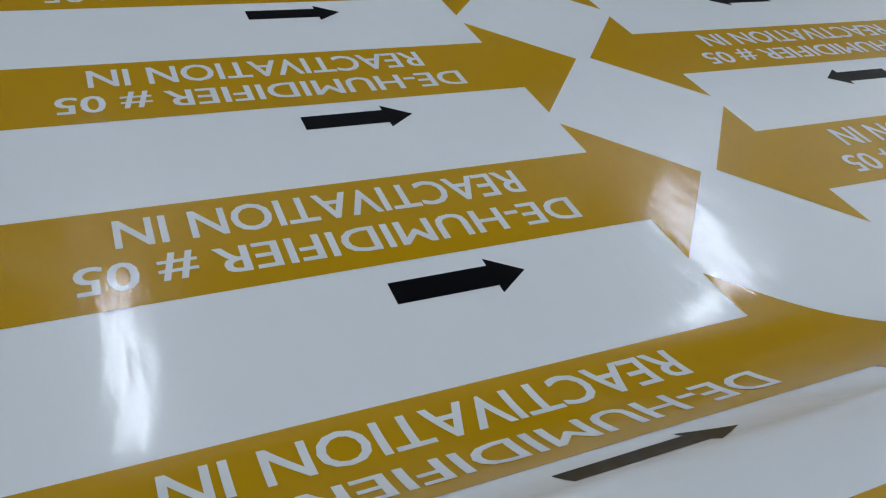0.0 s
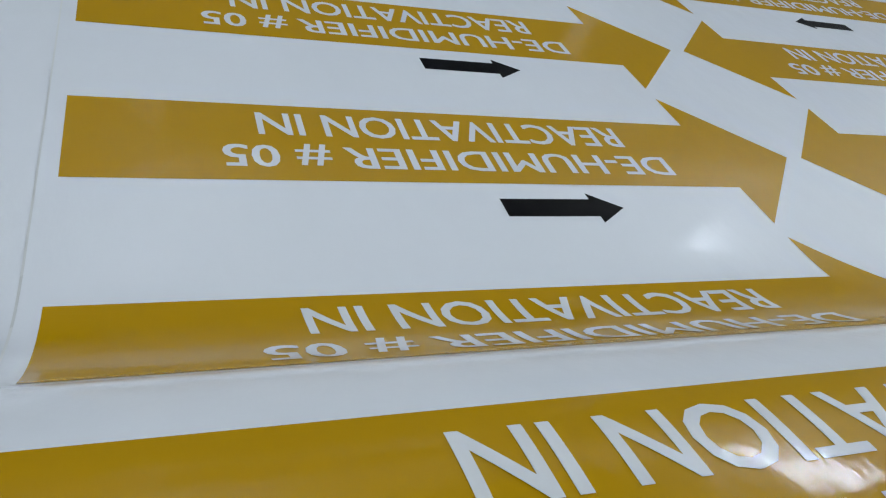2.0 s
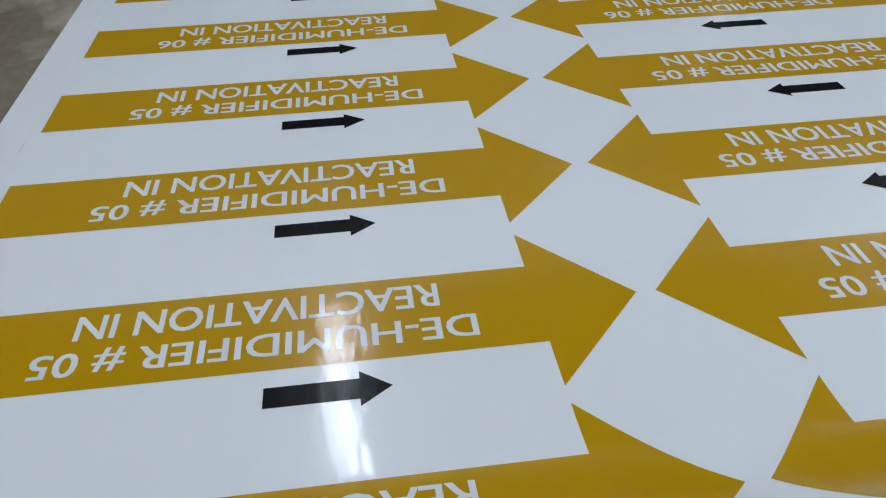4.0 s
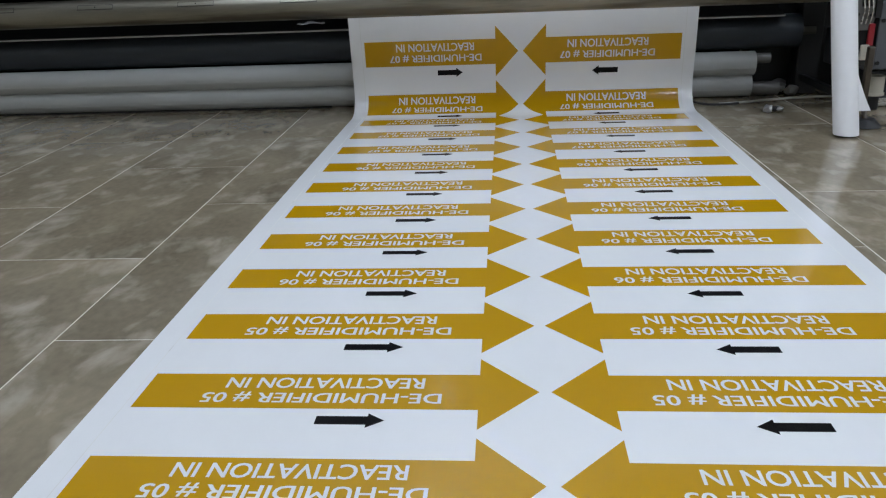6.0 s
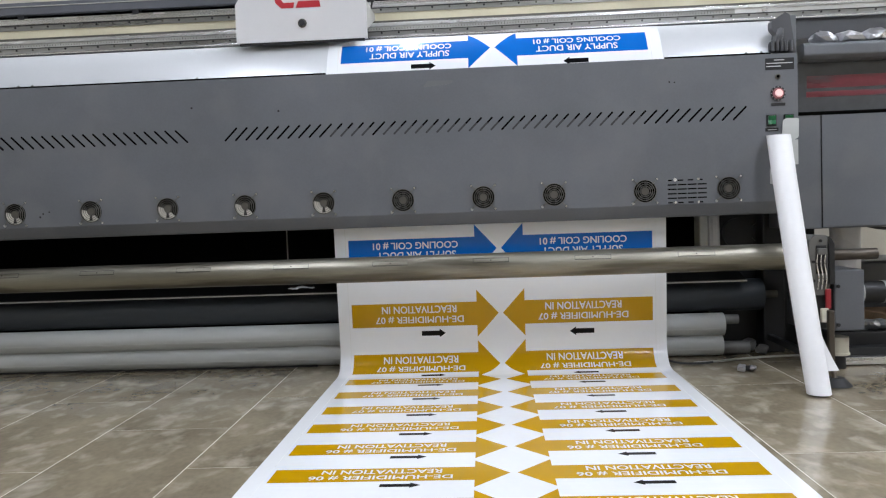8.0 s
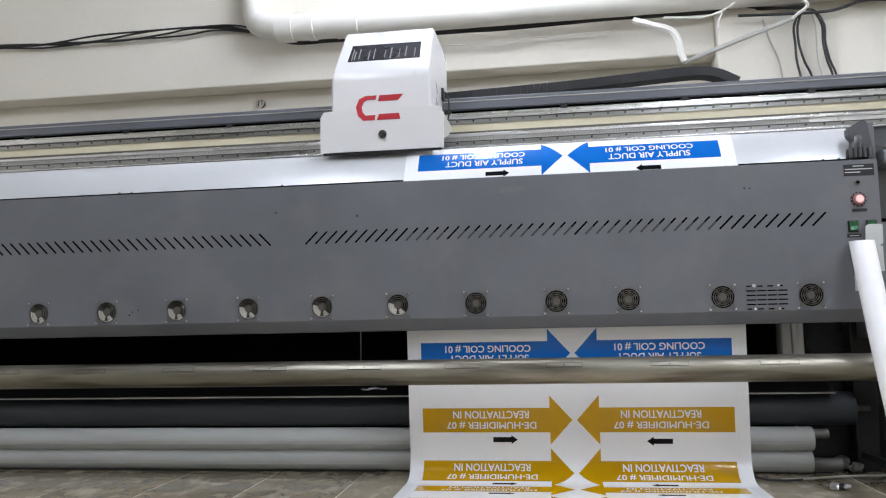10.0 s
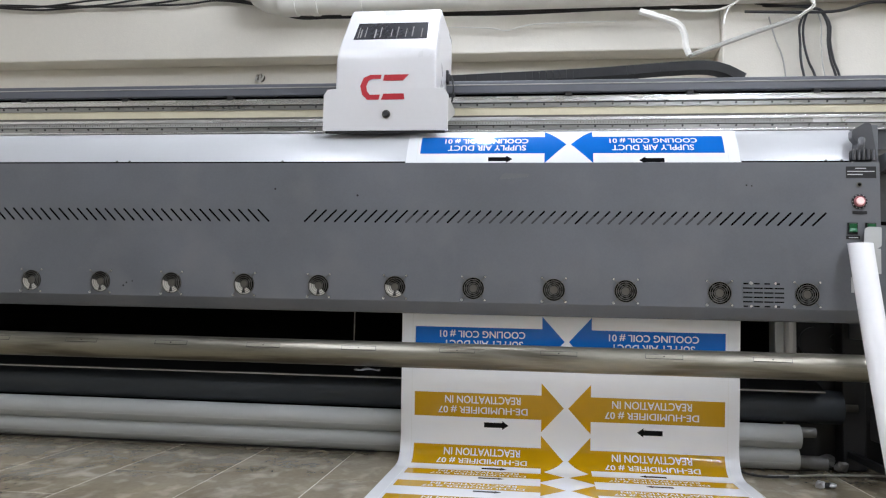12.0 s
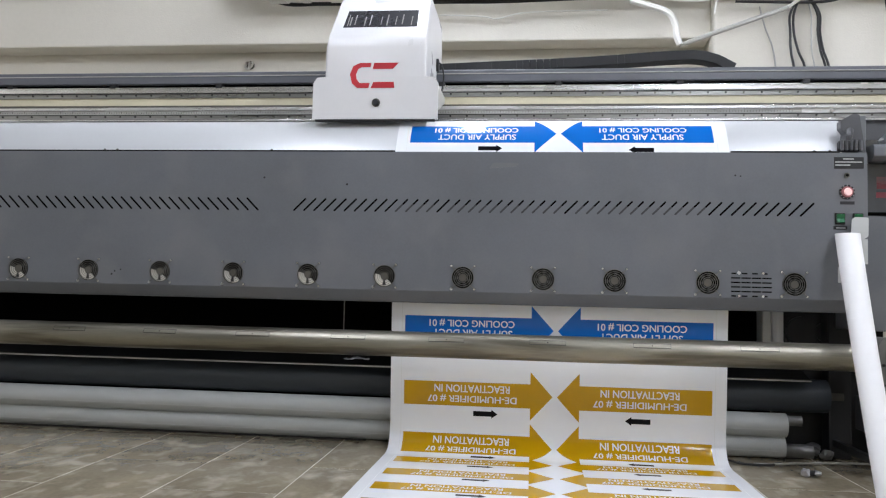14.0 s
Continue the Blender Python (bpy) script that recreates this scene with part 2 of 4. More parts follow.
def sheet_course():
    """Heading (degrees, up positive) is integrated towards the near end; the far part is a smooth line."""
    nodes = [(-0.10, 0), (-0.22, 0), (-0.266, 0.7), (-0.294, 7), (-0.323, 22), (-0.352, 35.3), (-0.38, 44.8), (-0.408, 54), (-0.437, 34.4),
             (-0.475, 15.5), (-0.522, -0.8), (-0.57, -17.5), (-0.66, -27), (-0.80, -19), (-0.92, -5), (-1.0, 0), (-1.6, 0)]
    ns, na = [n[0] for n in nodes][::-1], [n[1] * 0.985 for n in nodes][::-1]
    near, y, z, s, d = [], 0.0, PAPER_Z, 0.0, 0.0025
    while s > -1.6:
        a = radians(float(np.interp(s - d / 2, ns, na)))
        y, z, s = y - math.cos(a) * d, z + math.sin(a) * d, s - d
        near.append((s, y, max(z, PAPER_Z)))
    far = smooth_line([(0, 1.45, PAPER_Z), (0, 1.52, PAPER_Z), (0, 1.585, PAPER_Z + 0.001), (0, 1.625, 0.012), (0, 1.65, 0.045), (0, 1.655, 0.09),
                       (0, 1.648, 0.16), (0, 1.64, 0.28), (0, 1.632, 0.42), (0, 1.622, 0.56), (0, 1.61, 0.72), (0, 1.603, 0.86),
                       (0, 1.605, 0.90), (0, 1.612, 0.94), (0, 1.634, 0.987), (0, 1.663, 1.031), (0, 1.695, 1.060), (0, 1.74, 1.074), (0, 1.86, 1.078)], 10)
    course = near[::-1] + [(0.0, 0.0, PAPER_Z)]
    course += [(k * 0.05, k * 0.05, PAPER_Z) for k in range(1, 29)]
    s, last = 1.45, far[0]
    course.append((s, last.y, last.z))
    for p in far[1:]:
        s += (p - last).length
        last = p
        course.append((s, p.y, p.z))
    return np.array(course)


COURSE = sheet_course()
TANGENT = np.gradient(COURSE[:, 1:], COURSE[:, 0], axis=0)


def on_sheet(x, s, h=0.0):
    y, z = np.interp(s, COURSE[:, 0], COURSE[:, 1]), np.interp(s, COURSE[:, 0], COURSE[:, 2])
    ty, tz = np.interp(s, COURSE[:, 0], TANGENT[:, 0]), np.interp(s, COURSE[:, 0], TANGENT[:, 1])
    k = math.hypot(ty, tz)
    return Vector((x, y - tz / k * h, z + ty / k * h))


def s_at_height(z):
    up = COURSE[COURSE[:, 0] > 1.5]
    return float(np.interp(z, up[:, 2], up[:, 0]))


def bend(bm, s0, h):
    """Lays flat artwork (x, s - s0) on the sheet, h above it, cut fine where the sheet curves."""
    lo = min(v.co.y for v in bm.verts) + s0
    hi = max(v.co.y for v in bm.verts) + s0
    if lo < -0.15 or hi > 1.45:
        c = math.floor(lo / 0.005) * 0.005
        while c < hi:
            bmesh.ops.bisect_plane(bm, geom=bm.verts[:] + bm.edges[:] + bm.faces[:], dist=1e-6, plane_co=(0, c - s0, 0), plane_no=(0, 1, 0))
            c += 0.005
    for v in bm.verts:
        v.co = on_sheet(v.co.x, v.co.y + s0, h + v.co.z)
    return bm


def arrow_art(side, tail, base, tip, shaft, head, dy=0.0):
    """A flat arrow: a shaft from tail to base and a head from base to tip, mirrored by side."""
    bm = bmesh.new()
    a, b, c, d = (bm.verts.new((side * x, y + dy, 0)) for x, y in ((tail, -shaft), (base, -shaft), (base, shaft), (tail, shaft)))
    e, f, g = (bm.verts.new((side * x, y + dy, 0)) for x, y in ((base, -head), (tip, 0), (base, head)))
    bm.faces.new((a, b, c, d) if side < 0 else (d, c, b, a))
    bm.faces.new((e, f, g, c, b) if side < 0 else (b, c, g, f, e))
    bm.normal_update()
    return bm


LETTERS = {}


def lettering(text, x0, x1, y0, y1):
    """Text turned half round, as seen from the near end, filling x0..x1 and with capitals from y0 to y1."""
    if text not in LETTERS:
        cu = bpy.data.curves.new("letters", "FONT")
        cu.body, cu.size, cu.resolution_u, cu.offset = text, 1.0, 3, 0.0
        tmp = new("letters", cu)
        bpy.context.view_layer.update()
        LETTERS[text] = bpy.data.meshes.new_from_object(tmp.evaluated_get(bpy.context.evaluated_depsgraph_get()))
        bpy.data.objects.remove(tmp)
    bm = bmesh.new()
    first = 0
    for i, (dx, dy) in enumerate(((-0.016, -0.008), (0.016, -0.008), (-0.016, 0.008), (0.016, 0.008))):
        bm.from_mesh(LETTERS[text])
        bm.verts.ensure_lookup_table()
        for v in bm.verts[first:]:
            v.co += Vector((dx, dy, 0.00004 * i))
        first = len(bm.verts)
    xs = [v.co.x for v in bm.verts]
    ys = [v.co.y for v in bm.verts]
    a, b, c, d = min(xs), max(xs), min(ys), max(ys)
    for v in bm.verts:
        v.co = Vector((x1 - (v.co.x - a) / (b - a) * (x1 - x0), y1 - (v.co.y - c) / (d - c) * (y1 - y0), v.co.z))
    return bm


SHEET_W0, SHEET_W1 = -0.5185, 0.5175


def make_sheet():
    sheet = thing("printed_vinyl_sheet", "long glossy white vinyl sheet printed with yellow and blue arrows", "printed sheet")
    bm = bmesh.new()
    cols = 5
    rows = []
    for s, y, z in COURSE:
        rows.append([bm.verts.new(on_sheet(SHEET_W0 + (SHEET_W1 - SHEET_W0) * i / (cols - 1), s)) for i in range(cols)])
    under = [[bm.verts.new(on_sheet(v.co.x, s, -0.0008)) for v in row] for row, s in zip(rows, COURSE[:, 0])]
    for a, b, c, d in zip(rows, rows[1:], under, under[1:]):
        for i in range(cols - 1):
            bm.faces.new((a[i], a[i + 1], b[i + 1], b[i]))
            bm.faces.new((c[i], d[i], d[i + 1], c[i + 1]))
        for i in (0, cols - 1):
            bm.faces.new((a[i], b[i], d[i], c[i]))
    web = part("vinyl_web", bm, M_VINYL, sheet, smooth=True)
    for x in (-0.484, 0.484):
        bm = bmesh.new()
        ss = [s for s in COURSE[:, 0] if -1.5 < s < 3.0]
        left = [bm.verts.new(on_sheet(x - 0.0005, s, 0.0004)) for s in ss]
        right = [bm.verts.new(on_sheet(x + 0.0005, s, 0.0004)) for s in ss]
        for i in range(len(ss) - 1):
            bm.faces.new((left[i], right[i], right[i + 1], left[i + 1]))
        part("cut_line", bm, M_CUT, sheet, "thin pale cutting line")
    xt, xp, xb, hs, hb = 0.475, 0.0067, 0.0758, 0.0380, 0.0764
    jobs = [(k * PITCH + (0.002 if k < -1 else 0), M_YELLOW, "DE-HUMIDIFIER # " + ("05" if k < 2 else "06" if k < 7 else "07"), "REACTIVATION IN", "yellow") for k in range(-3, 10)]
    for s in (s_at_height(0.023), s_at_height(0.182)):
        jobs.append((s, M_YELLOW, "DE-HUMIDIFIER # 07", "REACTIVATION IN", "yellow"))
    blue, top = s_at_height(0.388), s_at_height(1.013)
    for s in (blue, blue + PITCH, top, top - PITCH):
        jobs.append((s, M_BLUE, "SUPPLY AIR DUCT", "COOLING COIL # 01", "blue"))
    for s, ink, line1, line2, word in jobs:
        for side in (-1, 1):
            label = part("duct_label", bend(arrow_art(side, xt, xb, xp, hs, hb), s, 0.00015), ink, sheet,
                         "glossy %s arrow label with white lettering" % word, smooth=True)
            w1, w2 = ((0.118, 0.399), (0.140, 0.378)) if word == "yellow" else ((0.135, 0.385), (0.128, 0.397))
            for line, (a, b), y0, y1 in ((line1, w1, -0.0262, -0.003), (line2, w2, 0.0054, 0.0292)):
                if side < 0:
                    a, b = -b, -a
                part("lettering", bend(lettering(line, a, b, y0, y1), s, 0.00028), M_LETTER, label, "white printed lettering", smooth=True)
            part("flow_arrow", bend(arrow_art(side, *((0.2537, 0.1965, 0.1768) if side < 0 else (0.2925, 0.2352, 0.2152)), 0.0081, 0.0140, -0.0606 if side < 0 else -0.0655), s, 0.00015), M_BLACK, sheet, "small black flow arrow", smooth=True)
    return sheet


# ---- large structure ----
def setting(name, bm, mat, label, category):
    return tagged(link(name, bm, mat), label, category, kind="structure")


setting("wall_north", box(X0 - 0.2, X1 + 0.2, Y1, Y1 + 0.2, 0, ZC), M_WALL, "cream painted plaster wall behind the printer", "wall")
setting("wall_south", box(X0 - 0.2, X1 + 0.2, Y0 - 0.2, Y0, 0, ZC), M_WALL, "cream painted plaster wall", "wall")
setting("wall_west", box(X0 - 0.2, X0, Y0, Y1, 0, ZC), M_WALL, "cream painted plaster wall", "wall")
setting("wall_east", box(X1, X1 + 0.2, Y0, Y1, 0, ZC), M_WALL, "cream painted plaster wall", "wall")
setting("ceiling", box(X0 - 0.2, X1 + 0.2, Y0 - 0.2, Y1 + 0.2, ZC, ZC + 0.2), M_CEIL, "plain dark grey ceiling, out of view", "ceiling")
setting("wall_ledge", box(X0, 0.785, Y1 - 0.15, Y1, 1.803, ZC, 0.008), M_WALL, "cream wall beam projecting over the wall below", "wall ledge")
setting("wall_ledge_east", box(1.70, X1, Y1 - 0.15, Y1, 1.803, ZC, 0.008), M_WALL, "cream wall beam projecting beyond the column", "wall ledge")
setting("wall_column", box(0.785, 1.70, Y1 - 0.2, Y1, 0, ZC, 0.01), M_WALL, "cream square column on the wall", "column")
make_sheet()


def fluorescent(x, y0, y1):
    t = thing("ceiling_light", "lit white fluorescent tube in a slim ceiling batten", "ceiling light", "ceiling tubes", at=(x, (y0 + y1) / 2, ZC))
    h = (y1 - y0) / 2
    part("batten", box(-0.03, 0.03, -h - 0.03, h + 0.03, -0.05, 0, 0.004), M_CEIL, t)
    part("tube", cyl((0, -h, -0.082), (0, h, -0.082), 0.027, 16), M_TUBE, t, smooth=True)
    for e in (-h - 0.012, h + 0.012):
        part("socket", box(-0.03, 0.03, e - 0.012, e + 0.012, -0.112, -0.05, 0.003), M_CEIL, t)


for lx, ly in ((-0.4, 1.4), (3.25, 1.5), (-1.3, -0.68), (1.4, -0.68), (3.25, -0.68), (1.4, -3.2)):
    fluorescent(lx, ly, ly + 1.48)

# ---- printer ----
PY = 1.558
XL, XR = -2.75, 0.893
printer = thing("wide_format_printer", "grey wide-format inkjet printer with fans and steel bar", "printer")


def rounded(points, r, seg=4):
    """Rounds the corners of a flat outline."""
    out = []
    n = len(points)
    for i, p in enumerate(points):
        p = Vector(p)
        a, c = Vector(points[i - 1]), Vector(points[(i + 1) % n])
        u, w = (a - p).normalized() * r, (c - p).normalized() * r
        for k in range(seg + 1):
            t = k / seg
            out.append(tuple((p + u) * (1 - t) ** 2 + 2 * t * (1 - t) * p + (p + w) * t * t))
    return out


# front heater cover with a rolled lower lip
prof = [(PY, 0.937), (PY, 0.504), (PY + 0.003, 0.498), (PY + 0.020, 0.469), (PY + 0.026, 0.466), (PY + 0.034, 0.466), (PY + 0.034, 0.93), (PY + 0.034, 0.937)]
cover = part("front_cover", prism(prof, "x", XL, XR), M_PANEL, printer, "grey powder-coated front cover")
# slanted cooling slots, one group each way
def slot_mesh(lean):
    pts = []
    w, h = 0.0028, 0.0195
    d = Vector((lean, 1)).normalized()
    nrm = Vector((d.y, -d.x))
    for k in range(7):
        a = math.pi * k / 6
        pts.append(d * h * 1.3 + d * w * math.sin(a) + nrm * w * math.cos(a))
    for k in range(7):
        a = math.pi * k / 6
        pts.append(-d * h * 1.3 - d * w * math.sin(a) - nrm * w * math.cos(a))
    bm = prism([(p.x, p.y) for p in pts], "y", -0.0008, 0.002)
    bmesh.ops.recalc_face_normals(bm, faces=bm.faces)
    me = bpy.data.meshes.new("cooling_slot")
    bm.to_mesh(me)
    bm.free()
    me.materials.append(M_HOLE)
    return me


right_slot, left_slot = slot_mesh(1.0), slot_mesh(-1.0)
half_slot = right_slot.copy()
half_slot.materials.append(material("grey_duct_behind_slot", (0.03, 0.031, 0.033), rough=0.6))
bm = bmesh.new()
bm.from_mesh(half_slot)
bmesh.ops.bisect_plane(bm, geom=bm.verts[:] + bm.edges[:] + bm.faces[:], plane_co=(0.004, 0, 0.004), plane_no=(1, 0, 1))
for f in bm.faces:
    c = f.calc_center_median()
    f.material_index = 1 if c.x + c.z < 0.008 else 0
bm.to_mesh(half_slot)
bm.free()
for k in range(48):
    o = new("cooling_slot", half_slot if 10 <= k < 39 and k not in (14, 26) else right_slot)
    o.location, o.parent = (-0.811 + k * 1.535 / 47, PY, 0.7675), cover
for k in range(50):
    o = new("cooling_slot", left_slot)
    o.location, o.parent = (-0.966 - k * 0.0327, PY, 0.7675), cover


# fans
def make_fan(open_back):
    f = new("cooling_fan")
    f["label"] = "cooling fan showing its pale back" if open_back else "cooling fan with black wire guard"
    bm = cyl((0, 0.004, 0), (0, -0.0006, 0), 0.0335, 32)
    part("fan_opening", bm, M_HOLE, f, smooth=True)
    if open_back:
        pts = [(0.031 * math.cos(radians(a)), 0.031 * math.sin(radians(a))) for a in range(165, 316, 10)]
        pts += [(0.013 * math.cos(radians(a)), 0.013 * math.sin(radians(a))) for a in range(312, 164, -12)]
        part("back_plate", prism(pts, "y", -0.0016, -0.0004), M_FAN, f, "pale metal seen through the fan")
    hub = bmesh.new()
    add_cyl(hub, (0, -0.001, 0), (0, -0.0042, 0), 0.0125, 24, 0.0115)
    part("hub", hub, M_HUB, f, smooth=True)
    for k in range(3 if open_back else 7):
        a = 2 * math.pi * k / (3 if open_back else 7) + 0.3
        u, w = Vector((math.cos(a), math.sin(a))), Vector((math.cos(a + 0.42), math.sin(a + 0.42)))
        bl = bmesh.new()
        q = [u * 0.012, u * 0.030, w * 0.029, w * 0.012]
        va = [bl.verts.new((p.x, -0.0020 - 0.0012 * (i > 1), p.y)) for i, p in enumerate(q)]
        vb = [bl.verts.new((p.x, -0.0026 - 0.0012 * (i > 1), p.y)) for i, p in enumerate(q)]
        bl.faces.new(va)
        bl.faces.new(vb[::-1])
        for i in range(4):
            bl.faces.new((va[i], vb[i], vb[(i + 1) % 4], va[(i + 1) % 4]))
        part("blade", bl, M_DARK, f)
    for r in (0.0155, 0.0215, 0.0275, 0.0335):
        ring = bmesh.new()
        n, m = 28, 5
        vs = [[ring.verts.new(((r + 0.0009 * math.cos(2 * math.pi * j / m)) * math.cos(2 * math.pi * i / n), -0.0058 + 0.0009 * math.sin(2 * math.pi * j / m),
                               (r + 0.0009 * math.cos(2 * math.pi * j / m)) * math.sin(2 * math.pi * i / n))) for j in range(m)] for i in range(n)]
        for i in range(n):
            for j in range(m):
                ring.faces.new((vs[i][j], vs[(i + 1) % n][j], vs[(i + 1) % n][(j + 1) % m], vs[i][(j + 1) % m]))
        part("guard_ring", ring, M_WIRE, f, smooth=True)
    for sx, sz in ((-1, -1), (1, -1), (-1, 1), (1, 1)):
        part("guard_leg", cyl((sx * 0.022, -0.0066, sz * 0.022), (sx * 0.035, -0.0035, sz * 0.035), 0.0012, 6), M_WIRE, f)
        sc = bmesh.new()
        add_cyl(sc, (sx * 0.0355, 0, sz * 0.0355), (sx * 0.0355, -0.0035, sz * 0.0355), 0.0042, 12, 0.003)
        part("screw", sc, M_CHROME, f, smooth=True)
    return f


def place_fan(master, x, first):
    f = master if first else copy_thing(master, Matrix())
    f.parent = printer
    f.location = (x, PY, 0.5466)
    return f


fan_a, fan_b = make_fan(True), make_fan(False)
for k in range(-1, 8):
    place_fan(fan_a, -0.043 + 0.2445 * (k - 9), k == -1)
for n, x in enumerate((-0.2875, -0.043, 0.170, 0.441, 0.687)):
    place_fan(fan_b, x, n == 0)

# slotted vent with four rivets
vent = part("vent", box(0.507, 0.625, PY - 0.0012, PY + 0.002, 0.506, 0.580), M_PANEL, printer, "slotted vent")
for row in range(6):
    for c in range(4):
        if row in (0, 5):
            x0, w = 0.509 + 0.0295 * c, (0.013, 0.016, 0.016, 0.014)[c]
        else:
            x0, w = 0.508 + 0.0295 * c, 0.0265
        z = 0.5095 + row * 0.0133
        part("vent_slot", box(x0, x0 + w, PY - 0.0020, PY, z - 0.0019, z + 0.0019), M_HOLE, vent)
for x in (0.5305, 0.5985):
    for z in (0.510, 0.5775):
        part("rivet", cyl((x, PY, z), (x, PY - 0.005, z), 0.0055, 14, 0.0035), M_CHROME, vent, smooth=True)

# controls at the end of the cover
part("rating_plate", box(0.800, 0.883, PY - 0.0014, PY + 0.001, 0.890, 0.924, 0.0005), M_DARK, printer, "small black rating plate")
for k, (a, c) in enumerate(((0.825, 0.855), (0.803, 0.878), (0.803, 0.845))):
    part("plate_line", box(a, c, PY - 0.0022, PY - 0.001, 0.917 - k * 0.009, 0.9195 - k * 0.009), M_LABEL, printer)
keyhole = part("key_socket", cyl((0.8355, PY, 0.870), (0.8355, PY - 0.004, 0.870), 0.0075, 18), M_HUB, printer, smooth=True)
part("key_slot", cyl((0.8355, PY - 0.0035, 0.870), (0.8355, PY - 0.0047, 0.870), 0.0045, 14), M_HOLE, keyhole)
knob = part("lit_knob", cyl((0.835, PY, 0.8205), (0.835, PY - 0.004, 0.8205), 0.0215, 32), M_DARK, printer, "round knob lit red and white", smooth=True)
part("knob_ring", cyl((0.835, PY - 0.004, 0.8205), (0.835, PY - 0.010, 0.8205), 0.0165, 28, 0.015), material("pink_lens", (0.36, 0.13, 0.14), rough=0.3), knob, smooth=True)
part("knob_cap", cyl((0.835, PY - 0.010, 0.8205), (0.835, PY - 0.014, 0.8205), 0.0115, 24, 0.010), glow("lit_lens", (1.0, 0.68, 0.66), 0.09), knob, smooth=True)
for k in range(12):
    a = math.pi * 2 * k / 12
    c, s_ = math.cos(a), math.sin(a)
    part("scale_mark", cyl((0.835 + 0.019 * c, PY - 0.0042, 0.8205 + 0.019 * s_), (0.835 + 0.0205 * c, PY - 0.0048, 0.8205 + 0.0205 * s_), 0.0013, 6), M_LABEL, knob)
part("knob_caption", box(0.816, 0.856, PY - 0.0014, PY + 0.001, 0.784, 0.793), M_DARK, printer, "black caption strip")
for x in (0.815, 0.865):
    sw = part("rocker_switch", box(x - 0.0145, x + 0.0145, PY - 0.005, PY + 0.001, 0.725, 0.759, 0.002), M_DARK, printer, "green rocker switch")
    part("rocker", prism([(PY - 0.004, 0.729), (PY - 0.011, 0.731), (PY - 0.007, 0.742), (PY - 0.010, 0.755), (PY - 0.004, 0.756)], "x", x - 0.0105, x + 0.0105), M_GREEN, sw)
part("switch_caption", box(0.797, 0.835, PY - 0.0014, PY + 0.001, 0.710, 0.720), M_DARK, printer)
part("switch_caption", box(0.804, 0.83, PY - 0.0022, PY - 0.001, 0.7135, 0.716), M_LABEL, printer)
part("round_button", cyl((0.813, PY, 0.69), (0.813, PY - 0.006, 0.69), 0.010, 18), M_DARK, printer, smooth=True)
part("side_label", box(0.809, 0.817, PY - 0.0012, PY + 0.001, 0.555, 0.600), M_LABEL, printer, "narrow white label")
for x, z in ((-0.66, 0.833), (-0.93, 0.853), (0.52, 0.868), (0.535, 0.866), (-1.42, 0.545), (-1.40, 0.55), (-1.43, 0.535)):
    part("paint_chip", cyl((x, PY, z), (x, PY - 0.0006, z), random.uniform(0.002, 0.0038), 7), M_DARK, cover)
part("scuff", prism(rounded([(-0.215, 0.885), (-0.13, 0.892), (-0.12, 0.902), (-0.20, 0.904)], 0.006), "y", PY - 0.0006, PY + 0.001),
     material("scuffed_paint", (0.138, 0.142, 0.146), rough=0.5), cover)

# platen
bm = bmesh.new()
sel = COURSE[(COURSE[:, 2] > 0.88) & (COURSE[:, 0] > 1.5)]
end = np.interp(sel[:, 2], (0.94, 1.06), (0.832, 0.868))
top = [[bm.verts.new(on_sheet(x, s, -0.0018)) for x in (XL, e)] for s, e in zip(sel[:, 0], end)]
low = [[bm.verts.new(on_sheet(x, s, -0.006)) for x in (XL, e)] for s, e in zip(sel[:, 0], end)]
for a, b, c, d in zip(top, top[1:], low, low[1:]):
    bm.faces.new((a[0], a[1], b[1], b[0]))
    bm.faces.new((c[0], d[0], d[1], c[1]))
    bm.faces.new((a[0], b[0], d[0], c[0]))
    bm.faces.new((a[1], c[1], d[1], b[1]))
platen = part("platen", bm, M_PLATEN, printer, "satin white metal print platen", smooth=True)
for x in (-1.51, -1.465, -0.93, 0.765, 0.81, -2.1):
    c = on_sheet(x, s_at_height(0.953), -0.0018)
    n_ = (on_sheet(x, s_at_height(0.953), 0.002) - c).normalized()
    part("platen_screw", cyl(c, c + n_ * 0.003, 0.004, 10), M_HUB, platen)
# black strips stand in for the shadow line between cover and platen
for a, b in ((XL, SHEET_W0), (SHEET_W1, 0.832)):
    part("platen_shade_strip", box(a, b, 1.600, 1.6045, 0.930, 0.9495), M_HOLE, printer, "black strip painting the shade between cover and platen")
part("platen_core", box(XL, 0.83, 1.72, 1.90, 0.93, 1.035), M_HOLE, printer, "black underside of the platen")

